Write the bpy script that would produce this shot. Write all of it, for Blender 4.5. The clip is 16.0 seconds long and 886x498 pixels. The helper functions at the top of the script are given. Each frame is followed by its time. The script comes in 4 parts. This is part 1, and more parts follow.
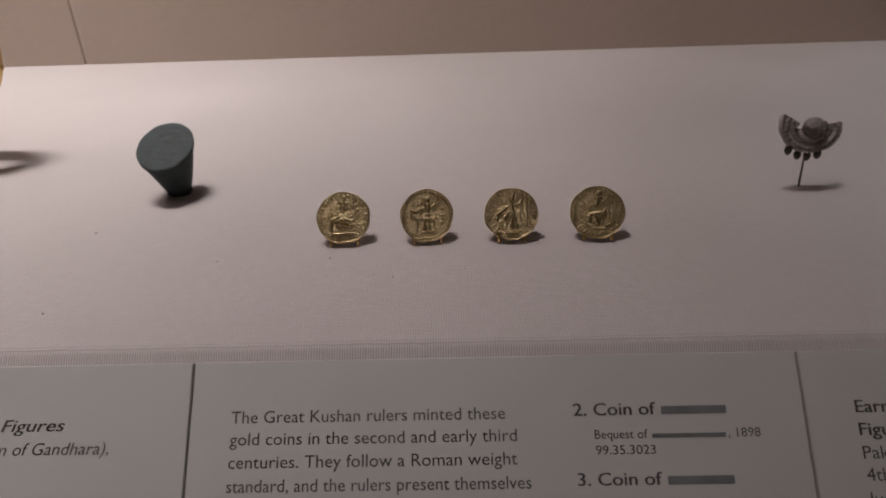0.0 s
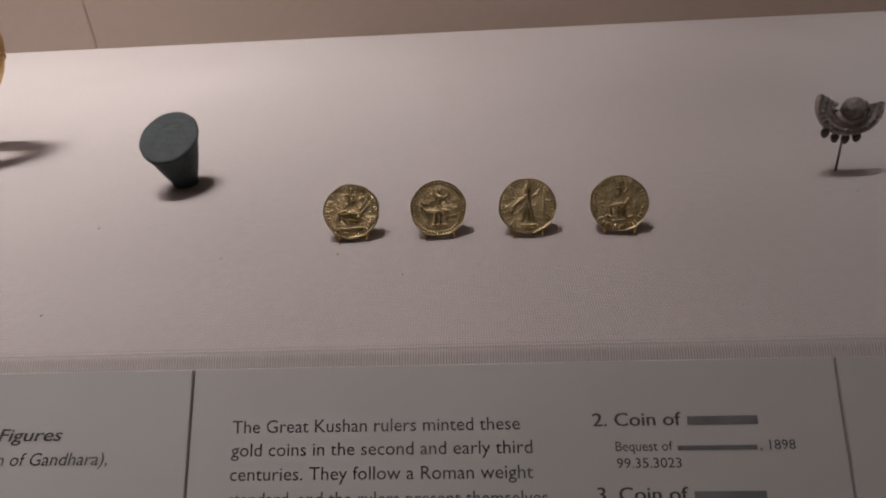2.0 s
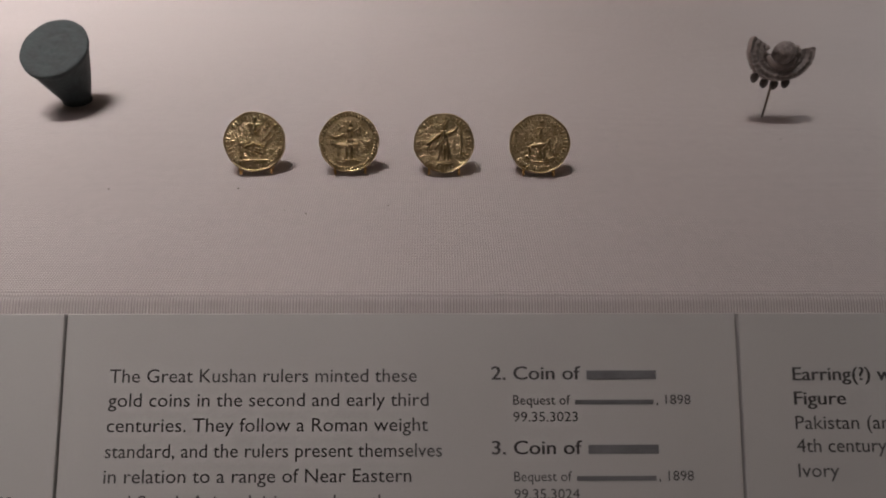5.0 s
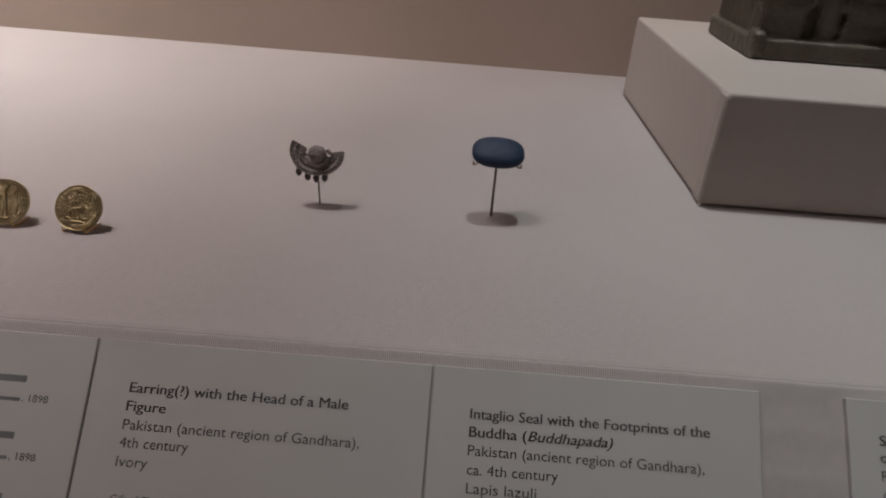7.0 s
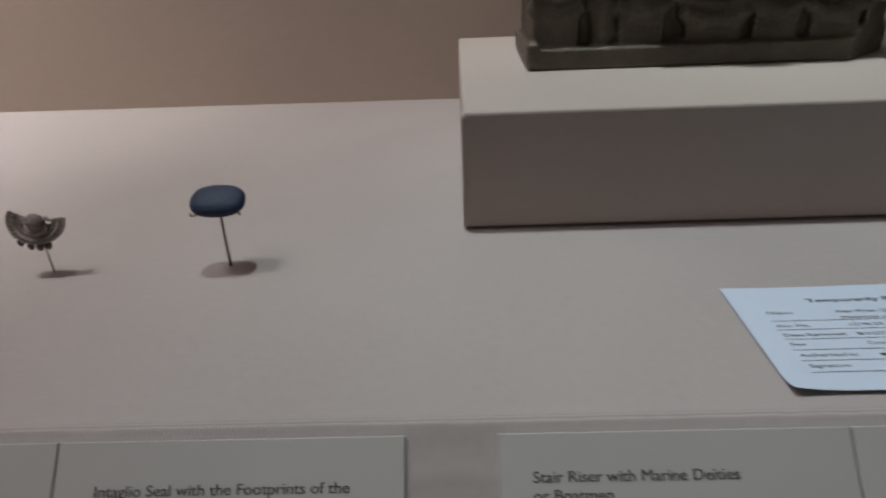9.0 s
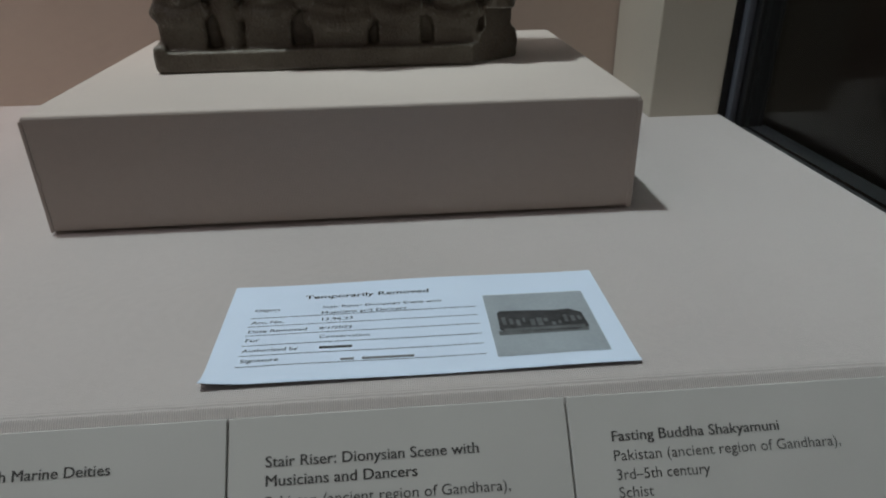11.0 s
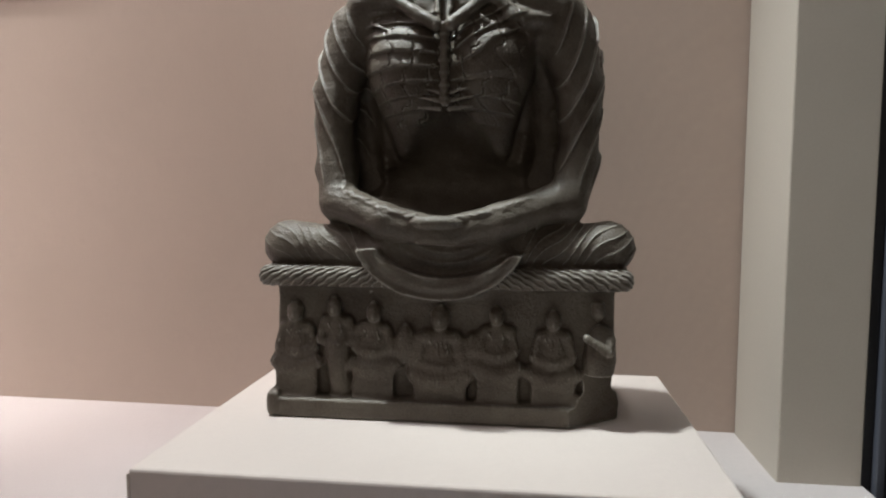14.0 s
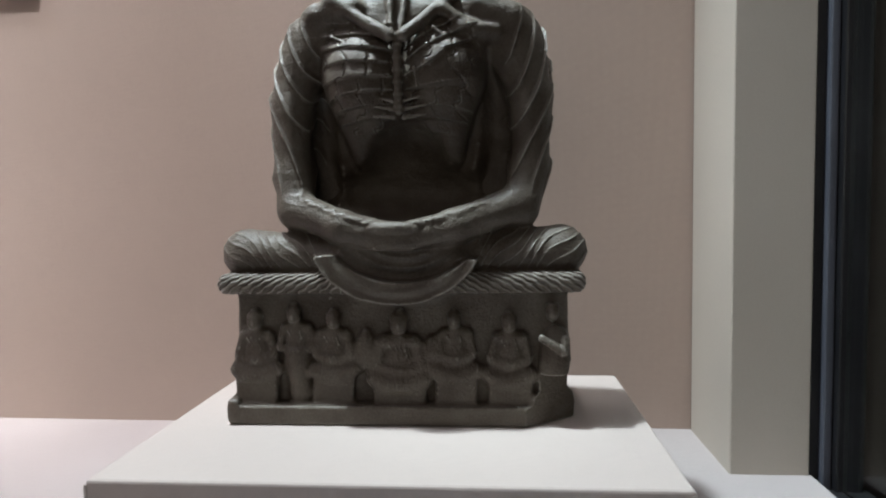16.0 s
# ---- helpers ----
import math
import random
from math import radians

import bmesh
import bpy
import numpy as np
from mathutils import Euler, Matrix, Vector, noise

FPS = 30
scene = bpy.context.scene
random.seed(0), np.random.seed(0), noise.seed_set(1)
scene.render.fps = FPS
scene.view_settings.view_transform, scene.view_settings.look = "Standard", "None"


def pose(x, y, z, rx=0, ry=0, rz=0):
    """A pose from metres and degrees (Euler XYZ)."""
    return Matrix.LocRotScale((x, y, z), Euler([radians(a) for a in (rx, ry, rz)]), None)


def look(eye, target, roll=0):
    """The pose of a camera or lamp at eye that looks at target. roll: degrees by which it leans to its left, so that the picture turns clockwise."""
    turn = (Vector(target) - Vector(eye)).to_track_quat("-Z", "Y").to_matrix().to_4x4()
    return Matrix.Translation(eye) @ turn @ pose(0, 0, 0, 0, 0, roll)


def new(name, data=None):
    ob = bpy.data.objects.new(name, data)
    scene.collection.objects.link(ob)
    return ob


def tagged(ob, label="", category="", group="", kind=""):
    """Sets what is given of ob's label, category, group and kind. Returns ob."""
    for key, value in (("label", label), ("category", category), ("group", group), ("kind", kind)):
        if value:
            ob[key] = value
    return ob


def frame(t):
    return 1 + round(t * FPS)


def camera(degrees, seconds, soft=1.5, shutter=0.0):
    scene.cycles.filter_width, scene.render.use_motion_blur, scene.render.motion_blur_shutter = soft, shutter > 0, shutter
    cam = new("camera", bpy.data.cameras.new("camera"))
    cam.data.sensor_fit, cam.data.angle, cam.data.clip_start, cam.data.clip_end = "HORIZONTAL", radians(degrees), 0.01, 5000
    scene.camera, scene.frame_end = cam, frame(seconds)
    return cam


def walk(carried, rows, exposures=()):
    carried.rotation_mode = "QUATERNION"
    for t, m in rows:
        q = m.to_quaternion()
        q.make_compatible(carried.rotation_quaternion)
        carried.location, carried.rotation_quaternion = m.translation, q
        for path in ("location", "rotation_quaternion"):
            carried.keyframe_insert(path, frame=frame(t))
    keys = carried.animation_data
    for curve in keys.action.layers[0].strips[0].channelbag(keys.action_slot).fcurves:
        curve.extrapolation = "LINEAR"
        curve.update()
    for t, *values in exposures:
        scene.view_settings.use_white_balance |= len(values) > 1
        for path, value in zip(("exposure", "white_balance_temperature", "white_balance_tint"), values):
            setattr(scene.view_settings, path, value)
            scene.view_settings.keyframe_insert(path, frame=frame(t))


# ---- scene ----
cam = camera(67.5, 16.0, 2.0, 0.25)
PATH = [
    (0, (0.045, -0.16, 1.117), (-0.013, 1.615, 0.198), -2.3),
    (0.5, (0.045, -0.157, 1.119), (0.005, 1.621, 0.205), -2.6),
    (1, (0.044, -0.16, 1.116), (-0.074, 1.599, 0.172), -4.2),
    (1.5, (0.044, -0.156, 1.116), (-0.115, 1.578, 0.131), -4.6),
    (2, (0.048, -0.146, 1.117), (-0.076, 1.594, 0.139), -3.8),
    (2.5, (0.044, -0.135, 1.121), (-0.033, 1.604, 0.135), -2.4),
    (3, (0.036, -0.127, 1.116), (-0.018, 1.558, 0.04), -0.5),
    (3.5, (0.041, -0.126, 1.111), (0.046, 1.492, -0.065), 1.5),
    (3.7, (0.0430, -0.1250, 1.1110), (0.0470, 1.4860, -0.0750), 1.1),
    (5.8, (0.0660, -0.1570, 1.1300), (0.1570, 1.4770, -0.0190), 0.2),
    (6, (0.0650, -0.1800, 1.1430), (0.2040, 1.4730, 0.0260), 0.3),
    (6.2, (0.0780, -0.2020, 1.1490), (0.3280, 1.4460, 0.0450), 1.8),
    (6.5, (0.1510, -0.2100, 1.1560), (0.4970, 1.4460, 0.0890), 3.2),
    (6.7, (0.2190, -0.2050, 1.1610), (0.4520, 1.5030, 0.1470), 5.1),
    (7, (0.2630, -0.1860, 1.1480), (0.2480, 1.5630, 0.1790), 4.3),
    (7.2, (0.2720, -0.1770, 1.1390), (0.1620, 1.5770, 0.1850), 3.3),
    (7.5, (0.2510, -0.1710, 1.1330), (0.0330, 1.5540, 0.1440), 1.4),
    (7.7, (0.2420, -0.1630, 1.1380), (-0.0380, 1.5460, 0.1360), -0.9),
    (8, (0.2570, -0.1500, 1.1460), (-0.0930, 1.5480, 0.1490), -2.8),
    (8.2, (0.2920, -0.1510, 1.1500), (-0.0140, 1.5750, 0.1860), -3.8),
    (8.5, (0.3420, -0.1520, 1.1510), (0.1580, 1.6160, 0.2350), -3.0),
    (9, (0.3970, -0.1670, 1.1500), (0.3430, 1.6200, 0.2520), -2.4),
    (9.2, (0.4150, -0.1770, 1.1500), (0.4490, 1.6170, 0.2670), -1.2),
    (9.5, (0.4230, -0.1900, 1.1470), (0.5860, 1.6040, 0.2780), -1.0),
    (9.8, (0.4240, -0.2030, 1.1610), (0.6930, 1.5620, 0.2580), -1.0),
    (10, (0.4370, -0.2060, 1.1500), (0.7660, 1.5490, 0.2490), -1.0),
    (10.2, (0.4790, -0.2010, 1.1480), (0.8240, 1.5490, 0.2450), -1.0),
    (12.3, (0.6150, -0.1610, 1.1510), (0.2960, 1.5990, 0.2580), -0.8),
    (12.5, (0.6160, -0.1580, 1.1610), (0.3190, 1.6450, 0.3480), -0.4),
    (12.7, (0.6130, -0.1520, 1.1720), (0.3530, 1.7050, 0.4760), 0.4),
    (13, (0.6080, -0.1500, 1.1880), (0.3890, 1.7580, 0.6290), 1.0),
    (13.5, (0.6050, -0.1520, 1.2070), (0.3630, 1.8080, 0.8940), 1.0),
    (14, (0.6060, -0.1600, 1.2070), (0.3540, 1.8170, 1.0420), 0.1),
    (14.5, (0.6160, -0.1670, 1.2030), (0.3620, 1.8130, 1.0930), -1.2),
    (15, (0.6220, -0.1690, 1.1930), (0.3880, 1.8160, 1.1110), -1.7),
    (15.5, (0.6240, -0.1690, 1.1990), (0.4220, 1.8180, 1.0920), -1.6),
    (16, (0.6150, -0.1680, 1.2030), (0.4540, 1.8220, 1.0740), -0.9),
]
EXPOSURES = [(0.0, -1.18, 6500, 10), (3.5, -1.18, 6500, 10), (6.5, -0.84, 6500, 10), (8.0, -0.75, 6500, 9), (9.0, -0.65, 6350, 5), (9.5, -0.54, 6250, 2), (10.0, -0.48, 6200, 2), (12.5, -0.48, 6200, 2), (12.7, -0.38, 6250, 3), (13.0, -0.12, 6450, 5), (13.5, 0.30, 6600, 8), (14.0, 0.48, 6350, 7), (14.5, 0.56, 6100, 6), (15.0, 0.55, 6000, 6), (16.0, 0.53, 5900, 5)]
walk(cam, [(t, look(eye, target, roll)) for t, eye, target, roll in PATH], EXPOSURES)

# ---- light: unseen lamps in the top of the case, and an added fill from the gallery ----
world = bpy.data.worlds.new("gallery_air")
world.use_nodes = True
world.node_tree.nodes["Background"].inputs[0].default_value = (1.0, 0.86, 0.74, 1)
world.node_tree.nodes["Background"].inputs[1].default_value = 0.02
scene.world = world


def spot(name, eye, target, watts, colour, degrees, blend, radius):
    data = bpy.data.lights.new(name, "SPOT")
    data.energy, data.color, data.spot_size, data.spot_blend = watts, colour, radians(degrees), blend
    data.shadow_soft_size = radius
    ob = new(name, data)
    ob.matrix_world = look(eye, target)
    return ob


def area(name, eye, target, watts, colour, width, depth, spread=180):
    data = bpy.data.lights.new(name, "AREA")
    data.energy, data.color, data.shape, data.size, data.size_y = watts, colour, "RECTANGLE", width, depth
    data.spread = radians(spread)
    ob = new(name, data)
    ob.matrix_world = look(eye, target)
    return ob


area("light_strip", (-0.42, 0.11, 2.36), (-0.42 + 0.06 * 1.36, 0.11, 1.0), 4.5, (1.0, 0.85, 0.85), 1.35, 0.03, 102)
area("wall_washer", (-0.40, 0.18, 2.34), (-0.39, 0.31, 1.05), 6.2, (1.0, 0.93, 0.90), 0.68, 0.05, 50)
spot("unseen_spot", (0.28, 0.25, 2.34), (0.72, 0.04, 1.0), 68, (0.94, 1.0, 1.0), 50, 0.9, 0.028)
# spot added out of view to brighten the back wall left of the statue
spot("unseen_spot", (0.18, 0.00, 2.34), (0.28, 0.447, 1.42), 42, (1.0, 0.90, 0.86), 36, 0.9, 0.03)
# another added one for the wall between statue and pillar
spot("unseen_spot", (0.64, 0.08, 2.34), (0.70, 0.430, 1.36), 15, (1.0, 0.92, 0.88), 26, 0.9, 0.03)
# narrow added spot that lifts the statue's chest
spot("unseen_spot", (0.30, 0.19, 2.34), (0.530, 0.268, 1.30), 18, (0.95, 1.0, 0.97), 13, 1.0, 0.03)
# unseen soft fill, added low in front to reach into the statue's hollows
area("gallery_fill", (0.3, -2.2, 1.8), (0.5, 0.0, 1.15), 4.0, (1.0, 0.82, 0.68), 1.6, 1.0)

# ---- materials ----
def material(name, base, rough=0.6, metal=0.0, vary=0.12, grain=900.0, patch=12.0, bump=0.15, depth=0.0004, second=None, coat=0.0, ior=1.45):
    """A surface with patches at two scales in its colour and gloss, and a fine relief."""
    m = bpy.data.materials.new(name)
    m.use_nodes = True
    n, l = m.node_tree.nodes, m.node_tree.links
    b = n["Principled BSDF"]
    tc = n.new("ShaderNodeTexCoord")
    big, small = n.new("ShaderNodeTexNoise"), n.new("ShaderNodeTexNoise")
    big.inputs["Scale"].default_value, big.inputs["Detail"].default_value = patch, 5
    small.inputs["Scale"].default_value, small.inputs["Detail"].default_value = grain, 4
    for t in (big, small):
        l.new(tc.outputs["Object"], t.inputs["Vector"])
    add = n.new("ShaderNodeMath")
    add.operation = "MULTIPLY_ADD"
    add.inputs[1].default_value = 0.45
    l.new(small.outputs["Fac"], add.inputs[0])
    l.new(big.outputs["Fac"], add.inputs[2])
    ramp = n.new("ShaderNodeValToRGB")
    dark = second or tuple(c * (1 - vary) for c in base)
    lite = base if second else tuple(min(1, c * (1 + vary)) for c in base)
    ramp.color_ramp.elements[0].position, ramp.color_ramp.elements[1].position = 0.48, 0.98
    ramp.color_ramp.elements[0].color, ramp.color_ramp.elements[1].color = (*dark, 1), (*lite, 1)
    l.new(add.outputs[0], ramp.inputs["Fac"])
    l.new(ramp.outputs["Color"], b.inputs["Base Color"])
    b.inputs["Metallic"].default_value = metal
    b.inputs["IOR"].default_value = ior
    b.inputs["Coat Weight"].default_value = coat
    mr = n.new("ShaderNodeMapRange")
    mr.inputs["To Min"].default_value, mr.inputs["To Max"].default_value = max(0.03, rough - 0.1), min(1, rough + 0.1)
    l.new(big.outputs["Fac"], mr.inputs["Value"])
    l.new(mr.outputs["Result"], b.inputs["Roughness"])
    if bump:
        bp = n.new("ShaderNodeBump")
        bp.inputs["Strength"].default_value, bp.inputs["Distance"].default_value = bump, depth
        l.new(small.outputs["Fac"], bp.inputs["Height"])
        l.new(bp.outputs["Normal"], b.inputs["Normal"])
    return m


def linen(name, base, vary=0.06, bump=0.55):
    """Plain-weave cloth: two crossing sets of threads, uneven slubs and faint soiling."""
    m = material(name, base, 0.92, 0, vary, 260, 5, 0)
    n, l = m.node_tree.nodes, m.node_tree.links
    b = n["Principled BSDF"]
    b.inputs["Specular IOR Level"].default_value = 0.15
    b.inputs["Sheen Weight"].default_value = 0.15
    tc = n["Texture Coordinate"]
    # threads run along x and along the cloth's other way, over edges too
    sep, less, join = n.new("ShaderNodeSeparateXYZ"), n.new("ShaderNodeMath"), n.new("ShaderNodeCombineXYZ")
    less.operation = "SUBTRACT"
    l.new(tc.outputs["Object"], sep.inputs[0])
    l.new(sep.outputs["Y"], less.inputs[0])
    l.new(sep.outputs["Z"], less.inputs[1])
    l.new(sep.outputs["X"], join.inputs["X"])
    l.new(less.outputs[0], join.inputs["Y"])
    waves = []
    for axis, scale in (("X", 400), ("Y", 400)):
        w = n.new("ShaderNodeTexWave")
        w.bands_direction = axis
        w.inputs["Scale"].default_value, w.inputs["Distortion"].default_value = scale, 1.5
        w.inputs["Detail"].default_value, w.inputs["Detail Scale"].default_value = 2, 0.6
        l.new(join.outputs[0], w.inputs["Vector"])
        waves.append(w.outputs["Fac"])
    two = n.new("ShaderNodeMath")
    two.operation = "MULTIPLY"
    l.new(waves[0], two.inputs[0])
    l.new(waves[1], two.inputs[1])
    bp = n.new("ShaderNodeBump")
    bp.inputs["Strength"].default_value, bp.inputs["Distance"].default_value = bump, 0.0003
    l.new(two.outputs[0], bp.inputs["Height"])
    l.new(bp.outputs["Normal"], b.inputs["Normal"])
    mixc = n.new("ShaderNodeMix")
    mixc.data_type, mixc.blend_type = "RGBA", "MULTIPLY"
    mixc.inputs["Factor"].default_value = 1.0
    gap = n.new("ShaderNodeMapRange")
    gap.inputs["To Min"].default_value, gap.inputs["To Max"].default_value = 0.80, 1.06
    l.new(two.outputs[0], gap.inputs["Value"])
    l.new(n["Color Ramp"].outputs["Color"], mixc.inputs[6])
    l.new(gap.outputs["Result"], mixc.inputs[7])
    l.new(mixc.outputs[2], b.inputs["Base Color"])
    return m


def edge_wear_glints(m, colour, lo, hi, polish=0.0):
    """Paler ridges: rubbed edges, and on the schist also highlights painted into the colour."""
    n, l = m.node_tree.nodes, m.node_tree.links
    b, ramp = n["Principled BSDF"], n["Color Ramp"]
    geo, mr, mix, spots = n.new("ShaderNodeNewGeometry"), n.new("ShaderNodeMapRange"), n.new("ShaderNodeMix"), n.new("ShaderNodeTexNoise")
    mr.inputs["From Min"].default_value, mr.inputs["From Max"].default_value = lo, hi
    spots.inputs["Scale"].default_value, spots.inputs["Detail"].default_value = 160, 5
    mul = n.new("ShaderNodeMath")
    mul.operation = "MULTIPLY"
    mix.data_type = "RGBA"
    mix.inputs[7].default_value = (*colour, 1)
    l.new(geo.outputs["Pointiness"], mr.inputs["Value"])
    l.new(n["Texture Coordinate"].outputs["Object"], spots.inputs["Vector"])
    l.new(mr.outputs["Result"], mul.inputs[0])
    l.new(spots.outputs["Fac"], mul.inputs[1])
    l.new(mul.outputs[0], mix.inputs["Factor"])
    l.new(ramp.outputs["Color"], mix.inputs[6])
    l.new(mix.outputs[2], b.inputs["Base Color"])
    if polish:
        old, less = b.inputs["Roughness"].links[0].from_socket, n.new("ShaderNodeMath")
        less.operation = "MULTIPLY_ADD"
        less.inputs[1].default_value = -polish
        l.new(mul.outputs[0], less.inputs[0])
        l.new(old, less.inputs[2])
        l.new(less.outputs[0], b.inputs["Roughness"])
    return m


LINEN = linen("off_white_linen", (0.53, 0.480, 0.470), 0.08, 0.9)
WALL_CLOTH = linen("beige_wall_cloth", (0.47, 0.375, 0.32), 0.05, 0.25)
PLINTH_CLOTH = linen("beige_plinth_cloth", (0.555, 0.485, 0.447))
PILLAR_PAINT = material("grey_beige_paint", (0.48, 0.435, 0.375), 0.7, 0, 0.05, 500, 6, 0.1, 0.0002)
CARD = material("label_card", (0.455, 0.44, 0.428), 0.7, 0, 0.03, 1500, 20, 0.05, 0.0001)
INK = material("black_ink", (0.05, 0.048, 0.048), 0.6, 0, 0.2, 2000, 100, 0)
FAINT_INK = material("grey_ink", (0.15, 0.15, 0.155), 0.6, 0, 0.2, 2000, 100, 0)
PAPER = material("white_paper", (0.56, 0.64, 0.78), 0.75, 0, 0.02, 1200, 25, 0.05, 0.0001)
PHOTO_GREY = material("grey_photo_print", (0.28, 0.31, 0.34), 0.5, 0, 0.12, 700, 40, 0)
PHOTO_DARK = material("dark_photo_print", (0.035, 0.035, 0.038), 0.5, 0, 0.5, 500, 220, 0)
PHOTO_SHADE = material("mid_grey_photo_print", (0.10, 0.105, 0.11), 0.5, 0, 0.3, 500, 220, 0)
GOLD = material("worn_gold", (0.52, 0.415, 0.25), 0.38, 1, 0.2, 1400, 260, 0.35, 0.0003, second=(0.35, 0.27, 0.14))
GOLD_WIRE = material("gilt_wire", (0.62, 0.40, 0.16), 0.35, 1, 0.1, 1500, 200, 0.1, 0.0001)
OLD_GOLD = material("dull_gold", (0.72, 0.52, 0.23), 0.42, 1, 0.2, 500, 60, 0.15, 0.0004, second=(0.45, 0.27, 0.10))
STEEL_PIN = material("dull_bronze_pin", (0.20, 0.16, 0.12), 0.45, 0.8, 0.15, 900, 150, 0.1)
GREEN_STONE = material("dark_green_stone", (0.036, 0.050, 0.052), 0.72, 0, 0.3, 700, 160, 0.4, 0.0006, second=(0.016, 0.022, 0.023))
IVORY = edge_wear_glints(material("greyed_ivory", (0.245, 0.21, 0.195), 0.5, 0, 0.3, 900, 220, 0.5, 0.0006, second=(0.15, 0.125, 0.118)), (0.46, 0.37, 0.34), 0.52, 0.62)
DARK_IVORY = material("darkened_ivory", (0.10, 0.085, 0.08), 0.4, 0, 0.3, 900, 220, 0.4, 0.0005, second=(0.04, 0.034, 0.03))
LAPIS = material("lapis_lazuli", (0.013, 0.033, 0.072), 0.62, 0, 0.3, 800, 190, 0.4, 0.0005, second=(0.007, 0.016, 0.044))
# pale ridges on the schist: wear plus glints painted into its colour
SCHIST = edge_wear_glints(material("grey_schist", (0.130, 0.112, 0.088), 0.47, 0, 0.3, 700, 42, 0.7, 0.0010, second=(0.062, 0.047, 0.035)), (0.36, 0.345, 0.305), 0.515, 0.545, 0.30)
BLACK_METAL = material("black_metal_frame", (0.018, 0.018, 0.020), 0.45, 0.3, 0.15, 700, 20, 0.05)
GASKET = material("blue_grey_gasket", (0.075, 0.080, 0.10), 0.5, 0, 0.1, 700, 20, 0.05)
ROOM_PAINT = material("gallery_wall_paint", (0.10, 0.085, 0.075), 0.8, 0, 0.08, 200, 2, 0.05)
ROOM_FLOOR = material("gallery_stone_floor", (0.08, 0.07, 0.06), 0.5, 0, 0.15, 60, 1.5, 0.05)
CASE_WOOD = material("painted_case_base", (0.30, 0.28, 0.25), 0.6, 0, 0.05, 300, 4, 0.05)
LINT = material("dark_lint", (0.10, 0.08, 0.07), 0.9, 0, 0.2, 900, 100, 0)
GLASS = bpy.data.materials.new("case_glass")
GLASS.use_nodes = True
GLASS.node_tree.nodes["Principled BSDF"].inputs["Transmission Weight"].default_value = 1.0
GLASS.node_tree.nodes["Principled BSDF"].inputs["Roughness"].default_value = 0.0
GLASS.node_tree.nodes["Principled BSDF"].inputs["IOR"].default_value = 1.22
GLASS.node_tree.nodes["Principled BSDF"].inputs["Base Color"].default_value = (0.93, 0.96, 0.94, 1)

# ---- mesh helpers ----
def linked(name, bm, mat, parent=None, label="", smooth=False):
    me = bpy.data.meshes.new(name)
    bm.normal_update()
    bm.to_mesh(me)
    bm.free()
    if smooth:
        me.polygons.foreach_set("use_smooth", [True] * len(me.polygons))
    me.materials.append(mat)
    ob = new(name, me)
    if parent:
        ob.parent = parent
    if label:
        tagged(ob, label)
    return ob


def part(name, bm, mat, parent, label="", smooth=False):
    return linked(name, bm, mat, parent, label, smooth)


def thing(name, m, label, category, group="", kind=""):
    ob = new(name)
    ob.empty_display_size = 0.02
    ob.matrix_world = m
    return tagged(ob, label, category, group, kind)


def box(bm, a, b, bevel=0.0, segments=2):
    made = bmesh.ops.create_cube(bm, size=1)["verts"]
    for v in made:
        v.co = Vector([a[i] + (v.co[i] + 0.5) * (b[i] - a[i]) for i in range(3)])
    if bevel:
        edges = {e for v in made for e in v.link_edges}
        bmesh.ops.bevel(bm, geom=list(edges), offset=bevel, segments=segments, affect="EDGES", profile=0.6)
    return bm


def block(a, b, bevel=0.0, segments=2):
    return box(bmesh.new(), a, b, bevel, segments)


def extruded(profile, x0, x1, steps=1):
    """A profile of (y, z), drawn out along x, closed at the ends."""
    bm = bmesh.new()
    rings = [[bm.verts.new((x0 + (x1 - x0) * k / steps, y, z)) for y, z in profile] for k in range(steps + 1)]
    n = len(profile)
    for a, b in zip(rings, rings[1:]):
        for i in range(n):
            bm.faces.new((a[i], a[(i + 1) % n], b[(i + 1) % n], b[i]))
    bm.faces.new(rings[0][::-1])
    bm.faces.new(rings[-1])
    bmesh.ops.recalc_face_normals(bm, faces=bm.faces)
    return bm


def tube(points, radii, sides=10, cap=True):
    """A round rod through the points, with a radius at each."""
    bm = bmesh.new()
    pts = [Vector(p) for p in points]
    rings = []
    side = None
    for i, p in enumerate(pts):
        way = (pts[min(i + 1, len(pts) - 1)] - pts[max(i - 1, 0)]).normalized()
        if side is None:
            side = way.orthogonal().normalized()
        side = (side - way * side.dot(way)).normalized()
        up = way.cross(side)
        r = radii[i] if isinstance(radii, (list, tuple)) else radii
        rings.append([bm.verts.new(p + r * (side * math.cos(a) + up * math.sin(a))) for a in (2 * math.pi * k / sides for k in range(sides))])
    for a, b in zip(rings, rings[1:]):
        for k in range(sides):
            bm.faces.new((a[k], a[(k + 1) % sides], b[(k + 1) % sides], b[k]))
    if cap:
        bm.faces.new(rings[0][::-1])
        bm.faces.new(rings[-1])
    bmesh.ops.recalc_face_normals(bm, faces=bm.faces)
    return bm


DECK = 1.0          # height of the cloth-covered deck
BACK = 0.4440       # the back wall's face at x = 0
SWING = -0.017      # the back wall stands slightly askew to the deck
SLOPE = 47.0        # fall of the label rail
FALL = Vector((0, -math.cos(radians(SLOPE)), -math.sin(radians(SLOPE))))
OUT = Vector((0, -math.sin(radians(SLOPE)), math.cos(radians(SLOPE))))
LABEL_TOP = Vector((0, 0, 0.9978))

